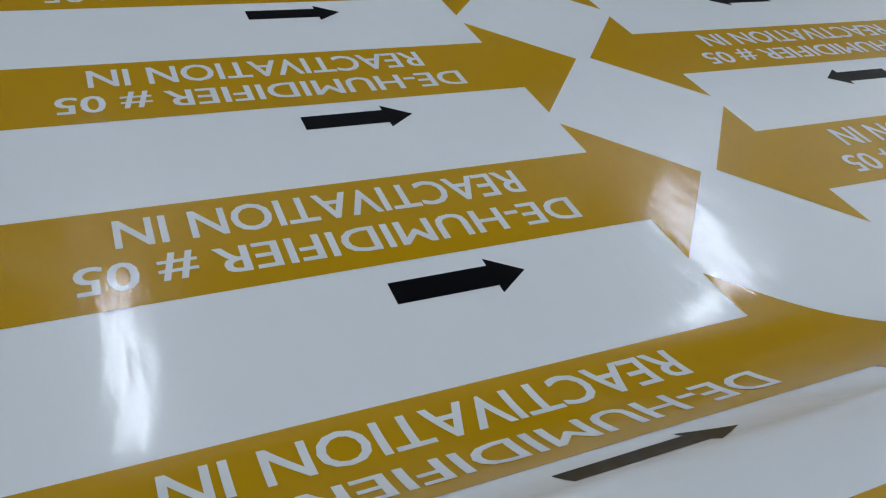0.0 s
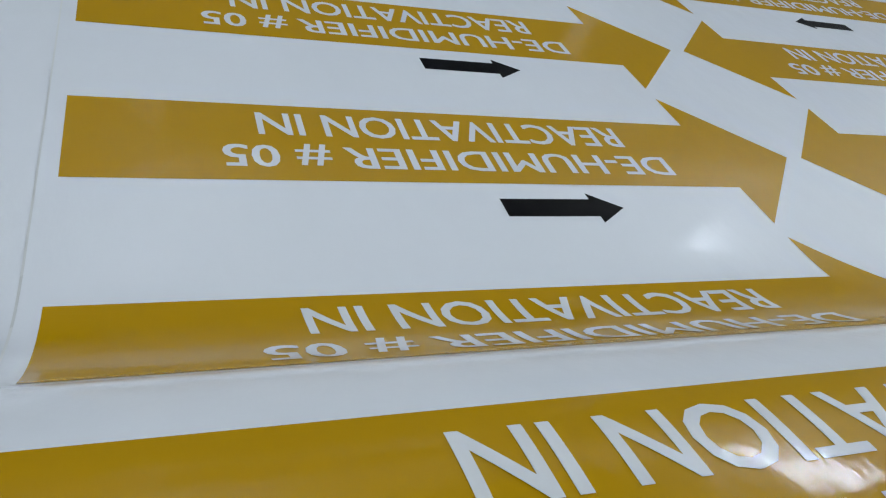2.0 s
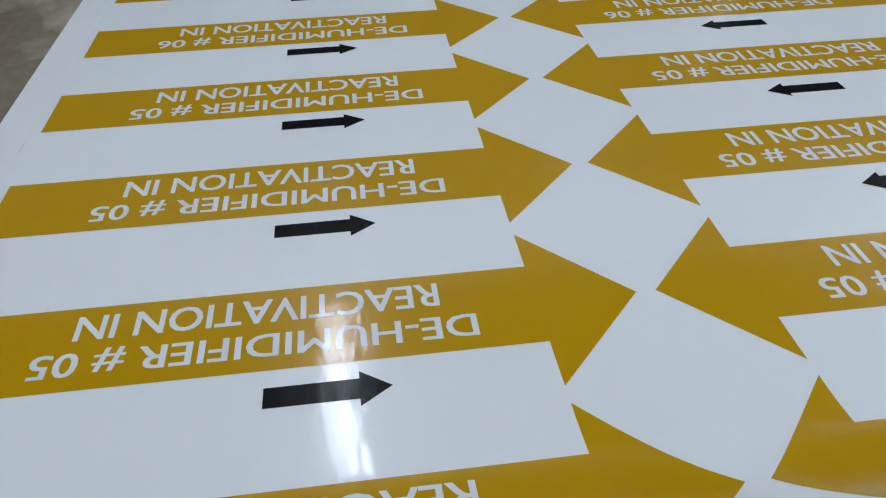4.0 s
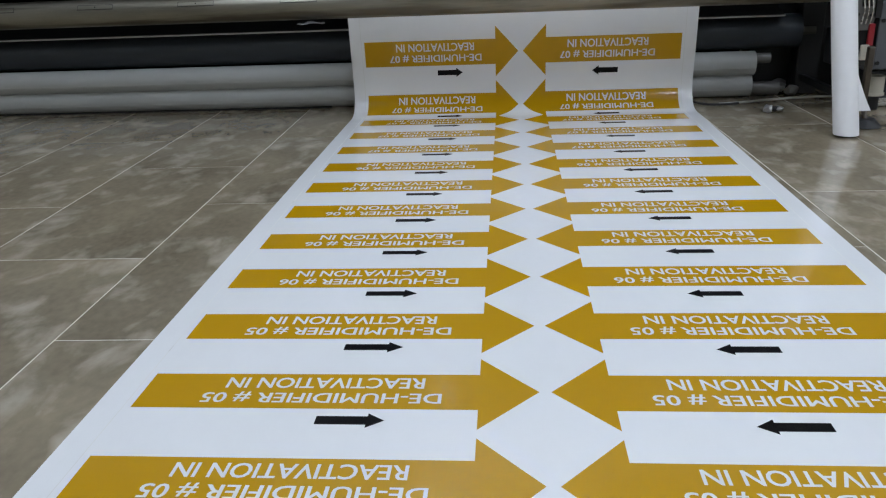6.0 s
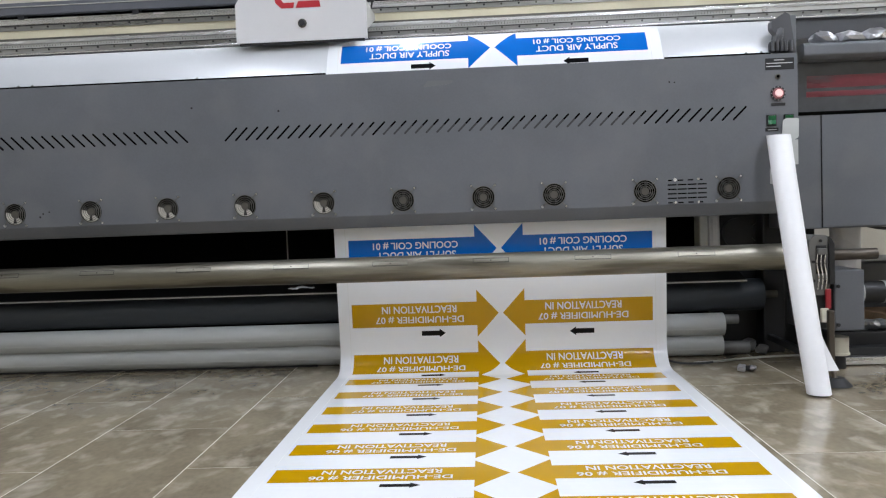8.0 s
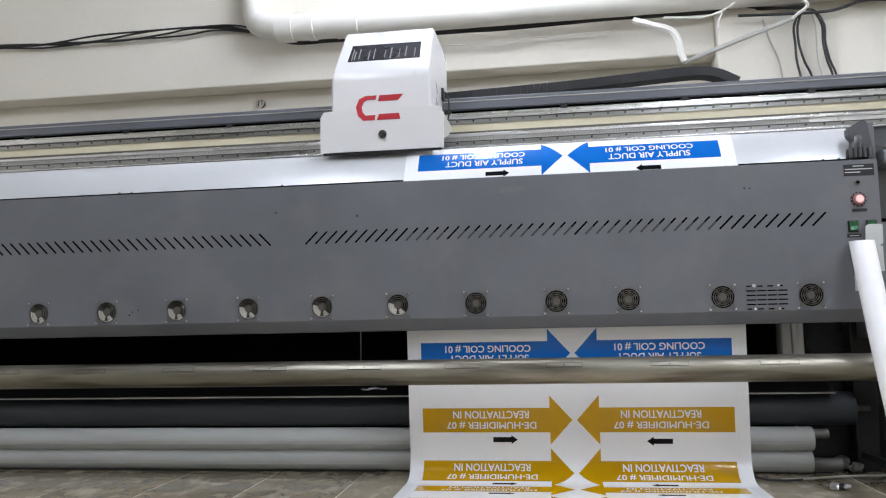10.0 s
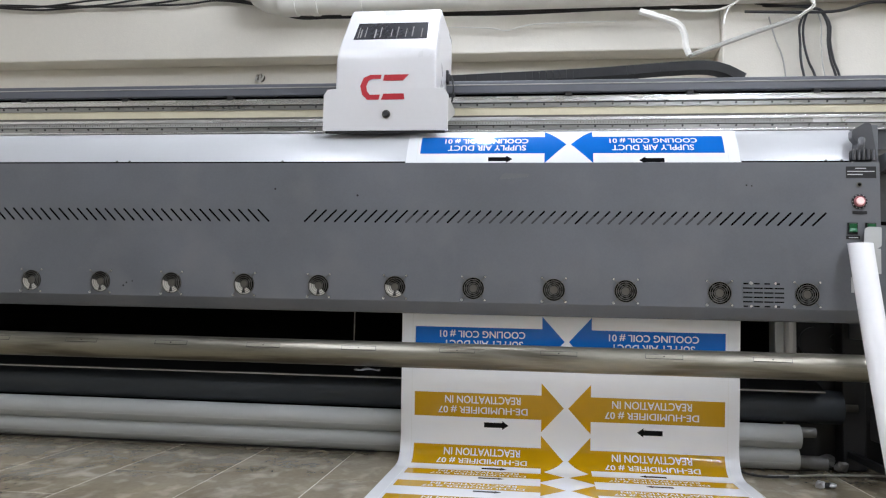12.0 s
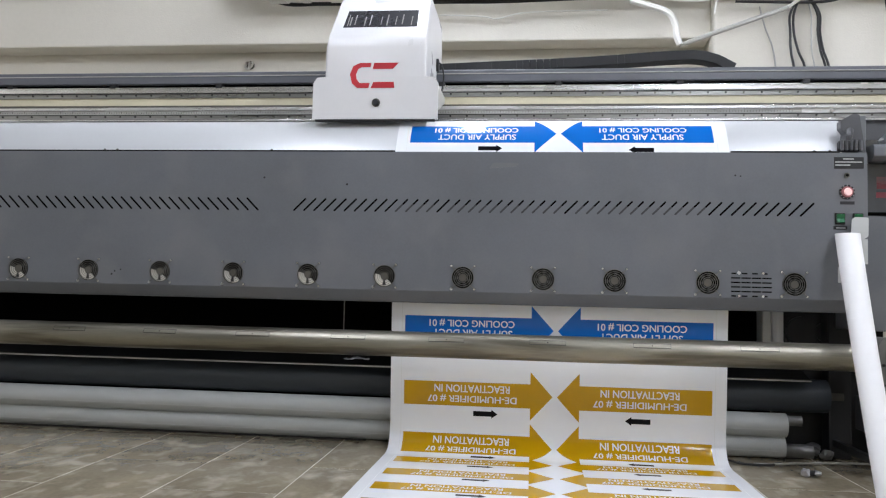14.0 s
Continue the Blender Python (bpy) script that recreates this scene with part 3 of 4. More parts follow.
# take-up bar with key slots and end bracket
bar = part("take_up_bar", cyl((XL, 1.53, 0.340), (0.862, 1.53, 0.340), 0.0385, 48), M_STEEL, printer, "worn brushed steel take-up bar", smooth=True)
for k in range(12):
    x = 0.573 - 0.3 * k
    a = radians(29)
    y, z = 1.53 - 0.0382 * math.cos(a), 0.340 + 0.0382 * math.sin(a)
    q = pose(x, y, z, -29, 0, 0)
    bm = box(-0.052, 0.052, -0.0014, 0.003, -0.006, 0.006, 0.0008)
    bmesh.ops.transform(bm, matrix=q, verts=bm.verts)
    key = part("bar_key", bm, M_STEEL, bar, "shallow steel key in the bar")
    bm = box(-0.0531, 0.0531, -0.0006, 0.002, -0.0072, 0.0072)
    bmesh.ops.transform(bm, matrix=q, verts=bm.verts)
    part("key_gap", bm, M_DARK, key)
    bm = cyl((0, -0.0012, 0), (0, -0.0018, 0), 0.0018, 8)
    bmesh.ops.transform(bm, matrix=q, verts=bm.verts)
    part("key_screw", bm, M_HOLE, key)
part("bar_shaft", cyl((0.862, 1.53, 0.340), (1.10, 1.53, 0.340), 0.0165, 24), M_SHAFT, printer, smooth=True)
bm = bmesh.new()
bmesh.ops.create_grid(bm, x_segments=6, y_segments=4, size=0.5)
for v in bm.verts:
    v.co = Vector((-0.60 + v.co.x * 0.075, 1.505 + v.co.y * 0.03 + noise.noise(v.co * 4) * 0.006, 0.297 - abs(v.co.x) * 0.01 + noise.noise(v.co * 7) * 0.008))
tagged(link("torn_tape", bm, M_FOIL), "torn scrap of clear tape stuck under the steel bar", "tape")

# end bracket of the bar
br = part("end_bracket", prism(rounded([(0.889, 0.228), (0.889, 0.385), (0.902, 0.402), (0.940, 0.400), (0.954, 0.380), (0.954, 0.300), (0.940, 0.228)], 0.007), "y", 1.482, 1.56), M_BRACKET, printer,
          "grey cast bearing bracket with wire springs")
part("bracket_edge", prism(rounded([(0.942, 0.26), (0.942, 0.398), (0.949, 0.392), (0.957, 0.376), (0.957, 0.26)], 0.002), "y", 1.474, 1.49), M_DARK, br)
part("bracket_edge", box(0.881, 0.889, 1.50, 1.565, 0.215, 0.395, 0.002), M_DARK, br)
part("bracket_slot", box(0.907, 0.937, 1.479, 1.484, 0.29, 0.372, 0.002), M_DARK, br)
for x, z in ((0.899, 0.325), (0.899, 0.27), (0.934, 0.268), (0.920, 0.385)):
    part("bracket_bolt", cyl((x, 1.483, z), (x, 1.477, z), 0.0045, 8), M_DARK, br)
for x in (0.909, 0.920, 0.931):
    part("spring_wire", hose([(x, 1.476, 0.245), (x + 0.003, 1.473, 0.28), (x - 0.002, 1.474, 0.32), (x + 0.002, 1.476, 0.355)], 0.0019, 6), M_CHROME, br, smooth=True)
part("spring_block", box(0.908, 0.935, 1.470, 1.482, 0.345, 0.364, 0.003), M_BRACKET, br)
part("red_tag", box(0.931, 0.946, 1.472, 1.482, 0.188, 0.246, 0.002), M_REDT, br, "red plastic tag")
part("cream_tag", box(0.915, 0.937, 1.468, 1.478, 0.150, 0.191, 0.003), M_BEIGE, br, "cream plastic tag")
part("bracket_arm", box(0.868, 0.945, 1.49, 1.60, 0.13, 0.228, 0.004), M_DARK, br)

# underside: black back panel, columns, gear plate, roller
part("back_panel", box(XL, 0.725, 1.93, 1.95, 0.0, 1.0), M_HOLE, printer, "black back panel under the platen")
part("back_panel_seam", box(-0.748, -0.745, 1.925, 1.93, 0.32, 0.60), M_GREYC, printer)
part("column", box(0.662, 0.690, 1.79, 1.86, 0.30, 0.93, 0.004), M_ROLLW, printer, "pale grey steel column")
part("column", box(0.692, 0.731, 1.79, 1.85, 0.30, 0.93, 0.014), M_CARR, printer, "pale grey steel column")
part("gear_plate", box(0.725, 1.075, 1.90, 1.92, 0.0, 0.47), M_DARK, printer, "dark gear plate")
for a, r in ((0.755, 0.05), (0.83, 0.032)):
    part("gear", cyl((a + 0.06, 1.90, 0.40), (a + 0.06, 1.885, 0.40), r, 24), M_DARK, printer, smooth=True)
part("media_roller", cyl((XL, 1.83, 0.196), (0.868, 1.83, 0.196), 0.053, 36), M_ROLLD, printer, "dark blue-grey rubber roller", smooth=True)
part("roller_shaft", cyl((0.868, 1.83, 0.196), (0.92, 1.83, 0.196), 0.016, 16), M_HUB, printer, smooth=True)
part("roller_guide", box(XL, 0.80, 1.752, 1.768, 0.247, 0.251), M_GREYC, printer, "thin bright guide strip")
part("roller_hood", prism([(1.76, 0.248), (1.90, 0.286), (1.90, 0.296), (1.76, 0.253)], "x", XL, 0.80), M_DARK, printer)
leg = part("end_leg", box(0.875, 0.945, 1.82, 1.89, 0.0, 0.47, 0.005), M_DARK, printer, "black steel leg")
part("leg_rail", box(0.886, 0.904, 1.375, 1.95, 0.04, 0.062, 0.003), M_DARK, printer)
part("leg_post", box(0.888, 0.904, 1.355, 1.373, 0.04, 0.20, 0.003), M_SHAFT, printer)
part("levelling_foot", cyl((0.893, 1.335, 0.0), (0.893, 1.335, 0.020), 0.044, 28, 0.024), M_RUBBER, printer, "round black levelling foot", smooth=True)
part("foot_stem", cyl((0.893, 1.335, 0.018), (0.893, 1.35, 0.05), 0.007, 12), M_SHAFT, printer, smooth=True)
part("drive_box", box(0.966, 1.052, 1.50, 1.66, 0.119, 0.297, 0.004), M_PANEL, printer, "grey sheet-metal drive box")
for x, z in ((0.976, 0.25), (0.976, 0.137)):
    part("box_screw", cyl((x, 1.50, z), (x, 1.496, z), 0.0055, 10), M_DARK, printer)
mot = part("drive_motor", cyl((1.050, 1.60, 0.219), (1.147, 1.60, 0.219), 0.034, 28), M_DARK, printer, "black motor with a pale end cap", smooth=True)
part("motor_band", cyl((1.082, 1.60, 0.219), (1.086, 1.60, 0.219), 0.0346, 28), M_LABEL, mot, smooth=True)
part("motor_cap", cyl((1.147, 1.60, 0.219), (1.178, 1.60, 0.219), 0.035, 28, 0.030), M_LABEL, mot, smooth=True)
part("support_drum", cyl((1.132, 1.80, 0.0), (1.132, 1.80, 0.415), 0.046, 32), M_CARR, printer, "white round support column", smooth=True)

# end cabinet
cab = part("end_cabinet", box(XR + 0.004, 2.3, 1.605, 2.2, 0.415, 0.766, 0.004), M_PANEL, printer, "grey end cabinet with a door")
part("cabinet_door", box(0.979, 2.29, 1.601, 1.606, 0.420, 0.756, 0.001), M_PANEL, cab)
part("cabinet_seam", box(0.9772, 0.979, 1.6035, 1.606, 0.418, 0.756), M_HOLE, cab)
part("cabinet_seam", box(XR + 0.006, 2.29, 1.6035, 1.66, 0.757, 0.7675), M_HOLE, cab)
part("cabinet_recess", box(XR + 0.004, 2.3, 1.645, 2.2, 0.766, 0.922), M_RECESS, cab, "dark recessed upper panel with red print")
part("red_stripe", box(0.952, 2.2, 1.6443, 1.646, 0.816, 0.833), M_REDP, cab)
part("red_print", box(0.954, 2.2, 1.6444, 1.646, 0.843, 0.880), M_REDP, cab)
part("tray", prism(rounded([(1.60, 0.920), (1.580, 0.932), (1.580, 0.962), (1.59, 0.970), (2.2, 0.970), (2.2, 0.920)], 0.005), "x", XR + 0.029, 2.3), M_PANEL, cab, "dark ink tray lip")
for k in range(9):
    x = 1.0 + k * 0.075
    bm = bmesh.new()
    bmesh.ops.create_icosphere(bm, subdivisions=2, radius=0.04)
    for v in bm.verts:
        v.co = v.co * (1 + 0.45 * noise.noise(v.co * 30 + Vector((k * 3.1, 0, 0))))
        v.co = Vector((x + v.co.x, 1.63 + v.co.y, 0.988 + v.co.z * 0.55))
    tagged(link("crumpled_foil", bm, M_FOIL), "crumpled silver foil lying on the ink tray", "foil", "foil on the tray")

# clamp lever at the platen's end
lev = part("clamp_lever", prism(rounded([(0.846, 0.945), (0.846, 1.000), (0.832, 1.018), (0.832, 1.040), (0.872, 1.064), (0.886, 1.058), (0.902, 0.945)], 0.004), "y", 1.592, 1.622), M_PANEL_D, printer, "dark clamp lever with finger grips")
part("lever_wall", box(0.880, 0.908, 1.60, 1.66, 0.938, 1.058, 0.003), M_PANEL, lev)
part("lever_grip", box(0.820, 0.884, 1.568, 1.596, 0.944, 0.978, 0.008), M_DARK, lev)
part("grip_arm", hose([(0.850, 1.585, 0.97), (0.852, 1.580, 0.995), (0.858, 1.592, 1.012)], 0.010, 8), M_PANEL_D, lev, smooth=True)
for k in range(5):
    part("grip_rib", cyl((0.826 + k * 0.013, 1.566, 0.946), (0.826 + k * 0.013, 1.566, 0.976), 0.0045, 10), M_PANEL_D, lev, smooth=True)

# carriage beam, rails and ruler strips
beam = part("beam", box(XL, 3.2, 1.952, 2.16, 1.2695, 1.315, 0.005), M_BEAM, printer, "slate grey carriage beam")
part("beam_edge", box(XL, 3.2, 1.948, 1.956, 1.2975, 1.3005), M_GREYC, beam)
# the shade under the beam is a solid black strip
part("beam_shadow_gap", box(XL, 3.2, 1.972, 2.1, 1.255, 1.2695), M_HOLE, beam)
for k in range(13):
    x = 0.853 + 0.423 * (2 - k)
    part("cable_clip", box(x - 0.012, x + 0.012, 1.946, 1.975, 1.252, 1.2685, 0.002), M_DARK, beam)
for z0, z1, b0, hole in ((1.234, 1.255, 1.216, 1.2255), (1.124, 1.134, 1.134, 1.144)):
    rl = part("linear_rail", box(XL, 3.2, 1.952, 2.0, z0, z1, 0.003), M_RAIL, printer, "polished linear rail with screw holes")
    part("screw_band", box(XL, 3.2, 1.957, 2.0, b0, b0 + 0.018), M_SCREWBAND, rl)
    part("rail_groove", box(XL, 3.2, 1.9545, 1.96, b0 + 0.0150, b0 + 0.0175), M_DARK, rl)
    for k in range(95):
        x = -2.56 + k * 0.0605
        part("rail_screw", cyl((x, 1.958, hole), (x, 1.9535, hole), 0.0036, 8), M_HUB if k * 7 % 5 < 2 else M_DARK, rl)
# dark strip painting the shade between cream strip and lower lip
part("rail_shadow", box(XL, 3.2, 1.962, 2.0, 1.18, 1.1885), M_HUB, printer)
part("rail_lip", box(XL, 3.2, 1.948, 1.956, 1.251, 1.2545), M_CHROME, printer)
part("lower_lip", box(XL, 3.2, 1.954, 2.0, 1.168, 1.18, 0.002), M_RAIL, printer)
part("cream_strip", box(XL, 3.2, 1.962, 2.0, 1.1885, 1.216), M_CREAM, printer, "cream plastic strip")
rule = part("encoder_ruler", box(XL, 0.842, 1.960, 1.99, 1.152, 1.168), M_GREYC, printer, "grey ruler strip with fine marks")
bm = bmesh.new()
for k in range(352):
    x = -2.7 + k * 0.01
    add_box(bm, x - 0.0006, x + 0.0006, 1.9585, 1.961, 1.157, 1.157 + (0.008 if k % 5 == 0 else 0.005))
tagged(part("ruler_marks", bm, M_DARK, rule), kind="stuff")
part("ruler_backing", box(0.842, 3.2, 1.961, 1.99, 1.152, 1.168), M_RAIL, printer)
part("ruler_eyelet", cyl((0.941, 1.962, 1.160), (0.941, 1.956, 1.160), 0.0075, 16), M_CHROME, printer, "bright screw eyelet")
part("rail_base", box(XL, 3.2, 1.965, 2.15, 1.058, 1.124), M_PANEL_D, printer)


part("end_housing", prism([(1.25, 1.298), (1.335, 1.362), (2.3, 1.40), (2.3, 1.298)], "y", 1.946, 2.16), M_BEAM, printer, "slate grey housing at the beam's end")


# ---- carriage: a white hood riding on the rails ----
def make_carriage(x):
    c = thing("print_carriage", "white plastic print carriage hood with smoked window", "print carriage", at=(x, 0, 0.005))
    plate = [(-0.2085, 1.058), (-0.2085, 1.178), (-0.196, 1.197), (-0.172, 1.199), (0.172, 1.199), (0.196, 1.197), (0.2085, 1.178), (0.2085, 1.058)]
    part("front_plate", prism(plate, "y", 1.652, 1.668), M_CARR, c)
    # hood: a bent shell from shoulder to top
    line = [(1.6532, 1.10), (1.6525, 1.30), (1.655, 1.322), (1.666, 1.345), (1.80, 1.515), (1.815, 1.527), (1.835, 1.532), (2.13, 1.532)]
    bm = bmesh.new()
    n = len(line)
    lv, rv = [], []
    for i, (y, z) in enumerate(line):
        hw = 0.171 - 0.012 * max(0, z - 1.19) / 0.342
        lv.append(bm.verts.new((-hw, y, z)))
        rv.append(bm.verts.new((hw, y, z)))
    for i in range(n - 1):
        bm.faces.new((lv[i], rv[i], rv[i + 1], lv[i + 1]))
    fl, fr = bm.verts.new((-0.171, 1.69, 1.19)), bm.verts.new((0.171, 1.69, 1.19))
    dl, dr = bm.verts.new((-0.171, 1.672, 1.10)), bm.verts.new((0.171, 1.672, 1.10))
    bl, brr = bm.verts.new((-0.159, 2.13, 1.19)), bm.verts.new((0.159, 2.13, 1.19))
    bm.faces.new([*lv, bl, fl, dl])
    bm.faces.new([*rv, brr, fr, dr])
    bm.faces.new((lv[-1], rv[-1], brr, bl))
    bm.faces.new((bl, brr, fr, fl))
    bm.faces.new((fl, fr, dr, dl))
    bm.faces.new((dl, dr, rv[0], lv[0]))
    edges = [e for e in bm.edges if (e.verts[0] in lv and e.verts[1] in lv) or (e.verts[0] in rv and e.verts[1] in rv)]
    bmesh.ops.bevel(bm, geom=edges, offset=0.008, segments=3, affect="EDGES", profile=0.5)
    part("hood", bm, M_CARR, c, smooth=True)
    d = Vector((0, 0.134, 0.170)).normalized()
    nr = Vector((0, -d.z, d.y))
    def slope(u, w, h):
        return Vector((u, 1.666, 1.345)) + d * w + nr * h
    def slope_slab(name, x0, x1, w0, w1, h0, h1, mat, label="", taper=0.004):
        bm = bmesh.new()
        vs = [bm.verts.new(slope(u, w, h)) for h in (h0, h1) for u, w in ((x0, w0), (x1, w0), (x1 - taper, w1), (x0 + taper, w1))]
        for f in ((0, 1, 2, 3), (7, 6, 5, 4), (0, 4, 5, 1), (1, 5, 6, 2), (2, 6, 7, 3), (3, 7, 4, 0)):
            bm.faces.new([vs[i] for i in f])
        return part(name, bm, mat, c, label)
    slope_slab("window", -0.124, 0.128, 0.045, 0.145, -0.002, 0.0012, M_SMOKE, "dark smoked window")
    for k, (u, w) in enumerate(((-0.112, 0.003), (-0.104, 0.004), (-0.088, 0.003), (-0.055, 0.004), (-0.036, 0.003), (0.002, 0.003), (0.022, 0.004), (0.052, 0.003), (0.074, 0.004), (0.106, 0.003))):
        slope_slab("ink_damper", u, u + w, 0.052 + 0.003 * (k % 3), 0.118 - 0.012 * (k % 2), 0.0008, 0.0022, M_DAMPER, taper=0.0)
    # plain red badge: an open hook and two wedges
    hook = [(-0.014, 1.245), (-0.052, 1.245), (-0.074, 1.235), (-0.085, 1.208), (-0.078, 1.178), (-0.06, 1.161), (-0.022, 1.161), (-0.018, 1.178),
            (-0.052, 1.178), (-0.062, 1.19), (-0.065, 1.208), (-0.057, 1.226), (-0.046, 1.231), (-0.017, 1.231)]
    upper = [(-0.004, 1.245), (0.077, 1.245), (0.058, 1.225), (-0.009, 1.225)]
    lower = [(0.065, 1.161), (-0.014, 1.161), (-0.006, 1.181), (0.062, 1.181)]
    for shape in (hook, upper, lower):
        part("badge", prism(shape, "y", 1.6505, 1.653), M_RED, c, "plain red badge shape")
    kn = part("front_knob", cyl((0.005, 1.652, 1.112), (0.005, 1.640, 1.112), 0.011, 20, 0.009), M_DARK, c, "round black knob", smooth=True)
    part("knob_base", cyl((0.005, 1.652, 1.112), (0.005, 1.649, 1.112), 0.014, 20), M_HUB, kn)
    for sx in (-1, 1):
        side = [(1.668, 1.085), (1.668, 1.195), (1.93, 1.195), (1.93, 1.18), (1.76, 1.115)]
        part("side_plate", prism(side, "x", sx * 0.197 - 0.003, sx * 0.197 + 0.003), M_GREYC, c, "grey side plate")
        part("side_latch", box(sx * 0.168 - 0.006, sx * 0.168 + 0.006, 1.93, 1.955, 1.30, 1.345, 0.003), M_DARK, c)
    part("side_cable", hose([(0.166, 1.94, 1.335), (0.185, 1.935, 1.32), (0.192, 1.94, 1.28), (0.186, 1.95, 1.235), (0.18, 1.96, 1.21)], 0.003, 6), M_CABLE, c, "thin black cable looping down the hood", smooth=True)
    part("head_block", box(-0.17, 0.17, 1.69, 1.945, 1.140, 1.192, 0.004), M_DARK, c, "black print head block")
    part("bottom_seal", box(-0.2, 0.2, 1.656, 1.666, 1.051, 1.060), M_DARK, c)
    return c


CX = -0.60
make_carriage(CX)

# drag chain from the carriage, along the beam and over at its end
chain = thing("drag_chain", "black segmented cable drag chain lying on the beam", "cable chain")
path = smooth_line([(CX + 0.15, 2.06, 1.343), (CX + 0.35, 2.06, 1.350), (CX + 0.7, 2.06, 1.363), (0.38, 2.06, 1.380), (0.50, 2.06, 1.383), (0.565, 2.06, 1.370), (0.61, 2.06, 1.348), (0.635, 2.06, 1.333)], 60)
step = 0.0
for a, b in zip(path, path[1:]):
    step += (b - a).length
    if step > 0.0205:
        step = 0
        d = (b - a).normalized()
        q = Matrix.Translation(b) @ d.to_track_quat("X", "Z").to_matrix().to_4x4()
        bm = box(-0.0122, 0.0122, -0.03, 0.03, -0.0180, 0.0180, 0.0015, 2)
        bmesh.ops.transform(bm, matrix=q, verts=bm.verts)
        part("chain_link", bm, M_RUBBER, chain)
part("chain_core", hose(path[::4], 0.0165, 8, 1), M_RUBBER, chain, smooth=True)

# ---- loose things ----
for z, y, r, x1 in ((0.036, 1.800, 0.036, 0.728), (0.1045, 1.792, 0.0375, 0.732)):
    t = thing("media_roll", "long white media roll stored under the printer", "media roll", "stored media rolls")
    part("roll", cyl((XL + 0.05, y, z), (x1, y, z), r, 36), M_ROLLW, t, smooth=True)
    part("core", cyl((x1, y, z), (x1 + 0.0015, y, z), r * 0.45, 20), M_CARD, t)
    part("loose_edge", box(XL + 0.1, x1 - 0.02, y - r * 0.985, y - r * 0.9, z - r * 0.30, z - r * 0.25), M_ROLLW, t)
bm = bmesh.new()
for k in range(60):
    x = -2.3 + k * 0.028
    add_cyl(bm, (x, 1.762 + 0.006 * noise.noise(Vector((k * 1.7, 0, 0))), 0.004), (x + 0.03, 1.762 + 0.006 * noise.noise(Vector((k * 1.7 + 1.7, 0, 0))), 0.004), 0.0035, 5)
tagged(link("torn_edging", bm, M_DARK), "dark torn edging along the lowest roll", "edging")

# a curled strip of white vinyl stood on end against the cover
tub = thing("curled_vinyl_offcut", "curled white vinyl offcut standing on the floor against the printer", "vinyl offcut")
bm = bmesh.new()
rows = []
for i in range(25):
    f = i / 24
    c = Vector((0.806 + 0.012 * f - 0.012 * f * (1 - f), 1.225 + 0.285 * f, 0.004 + 0.690 * f))
    row = []
    opening = 0.25 * max(0, 1 - f * 3.5)
    for k in range(29):
        a = radians(-60 + 400 * k / 28)
        r = 0.0325 + 0.0012 * k / 28 - 0.003 * (1 - f)
        off = Vector((r * math.cos(a), -r * math.sin(a), 0))
        if k > 22:
            off += Vector((0.02, 0.012, 0)) * opening * ((k - 22) / 6) ** 1.5
        row.append(bm.verts.new(c + off))
    rows.append(row)
for a, b in zip(rows, rows[1:]):
    for k in range(28):
        bm.faces.new((a[k], a[k + 1], b[k + 1], b[k]))
part("curl", bm, M_OFFCUT, tub, smooth=True)
bm = bmesh.new()
rows = []
for i in range(13):
    f = i / 12
    rows.append([bm.verts.new((0.800 + 0.028 * u + 0.05 * (1 - f) ** 3 * u, 1.262 + 0.15 * f + 0.01 * (1 - f), 0.052 + 0.35 * f)) for u in (0, 0.35, 0.7, 1)])
for a, b in zip(rows, rows[1:]):
    for k in range(3):
        bm.faces.new((a[k], a[k + 1], b[k + 1], b[k]))
part("flared_corner", bm, M_OFFCUT, tub, smooth=True)
part("dark_base", cyl((0.806, 1.228, 0.0), (0.806, 1.228, 0.006), 0.024, 20), M_DARK, tub, smooth=True)

tape = thing("paper_note", "white paper notes taped to the printer cover", "paper note")
part("sheet", prism(rounded([(0.838, 0.655), (0.844, 0.740), (0.853, 0.746), (0.890, 0.745), (0.889, 0.690), (0.862, 0.672)], 0.004), "y", PY - 0.013, PY - 0.012), M_ROLLW, tape)
part("sheet", box(0.868, 0.8905, PY - 0.004, PY - 0.003, 0.61, 0.683), M_ROLLW, tape)

scrap = thing("foil_scrap", "small crumpled scrap of black and silver foil on the floor", "scrap", at=(0.724, 1.539, 0))
for k, (mat, dx) in enumerate(((M_FOIL, -0.012), (M_DARK, 0.004), (M_FOIL, 0.017))):
    bm = bmesh.new()
    bmesh.ops.create_icosphere(bm, subdivisions=2, radius=0.012)
    for v in bm.verts:
        v.co *= 1 + 0.6 * noise.noise(v.co * 150 + Vector((k * 5.3, 1, 0)))
        v.co = Vector((dx + v.co.x * 1.1, v.co.y, max(FLOOR_Z, 0.009 + v.co.z * (1.0 if k == 0 else 0.7))))
    part("crumple", bm, mat, scrap)

tagged(link("floor_cable", hose([(0.44, 1.72, 0.05), (0.50, 1.70, 0.02), (0.55, 1.66, 0.006), (0.61, 1.645, 0.005), (0.66, 1.66, 0.005)], 0.0036, 8), M_CABLE, smooth=True),
       "black cable lying across the tiled floor", "cable")
tagged(link("floor_cable", hose([(0.60, 1.655, 0.005), (0.68, 1.672, 0.005), (0.74, 1.69, 0.006), (0.86, 1.72, 0.006), (0.98, 1.73, 0.006), (1.10, 1.72, 0.006), (1.4, 1.7, 0.006)], 0.0034, 8), M_GREYC, smooth=True),
       "grey cable lying across the tiled floor", "cable")
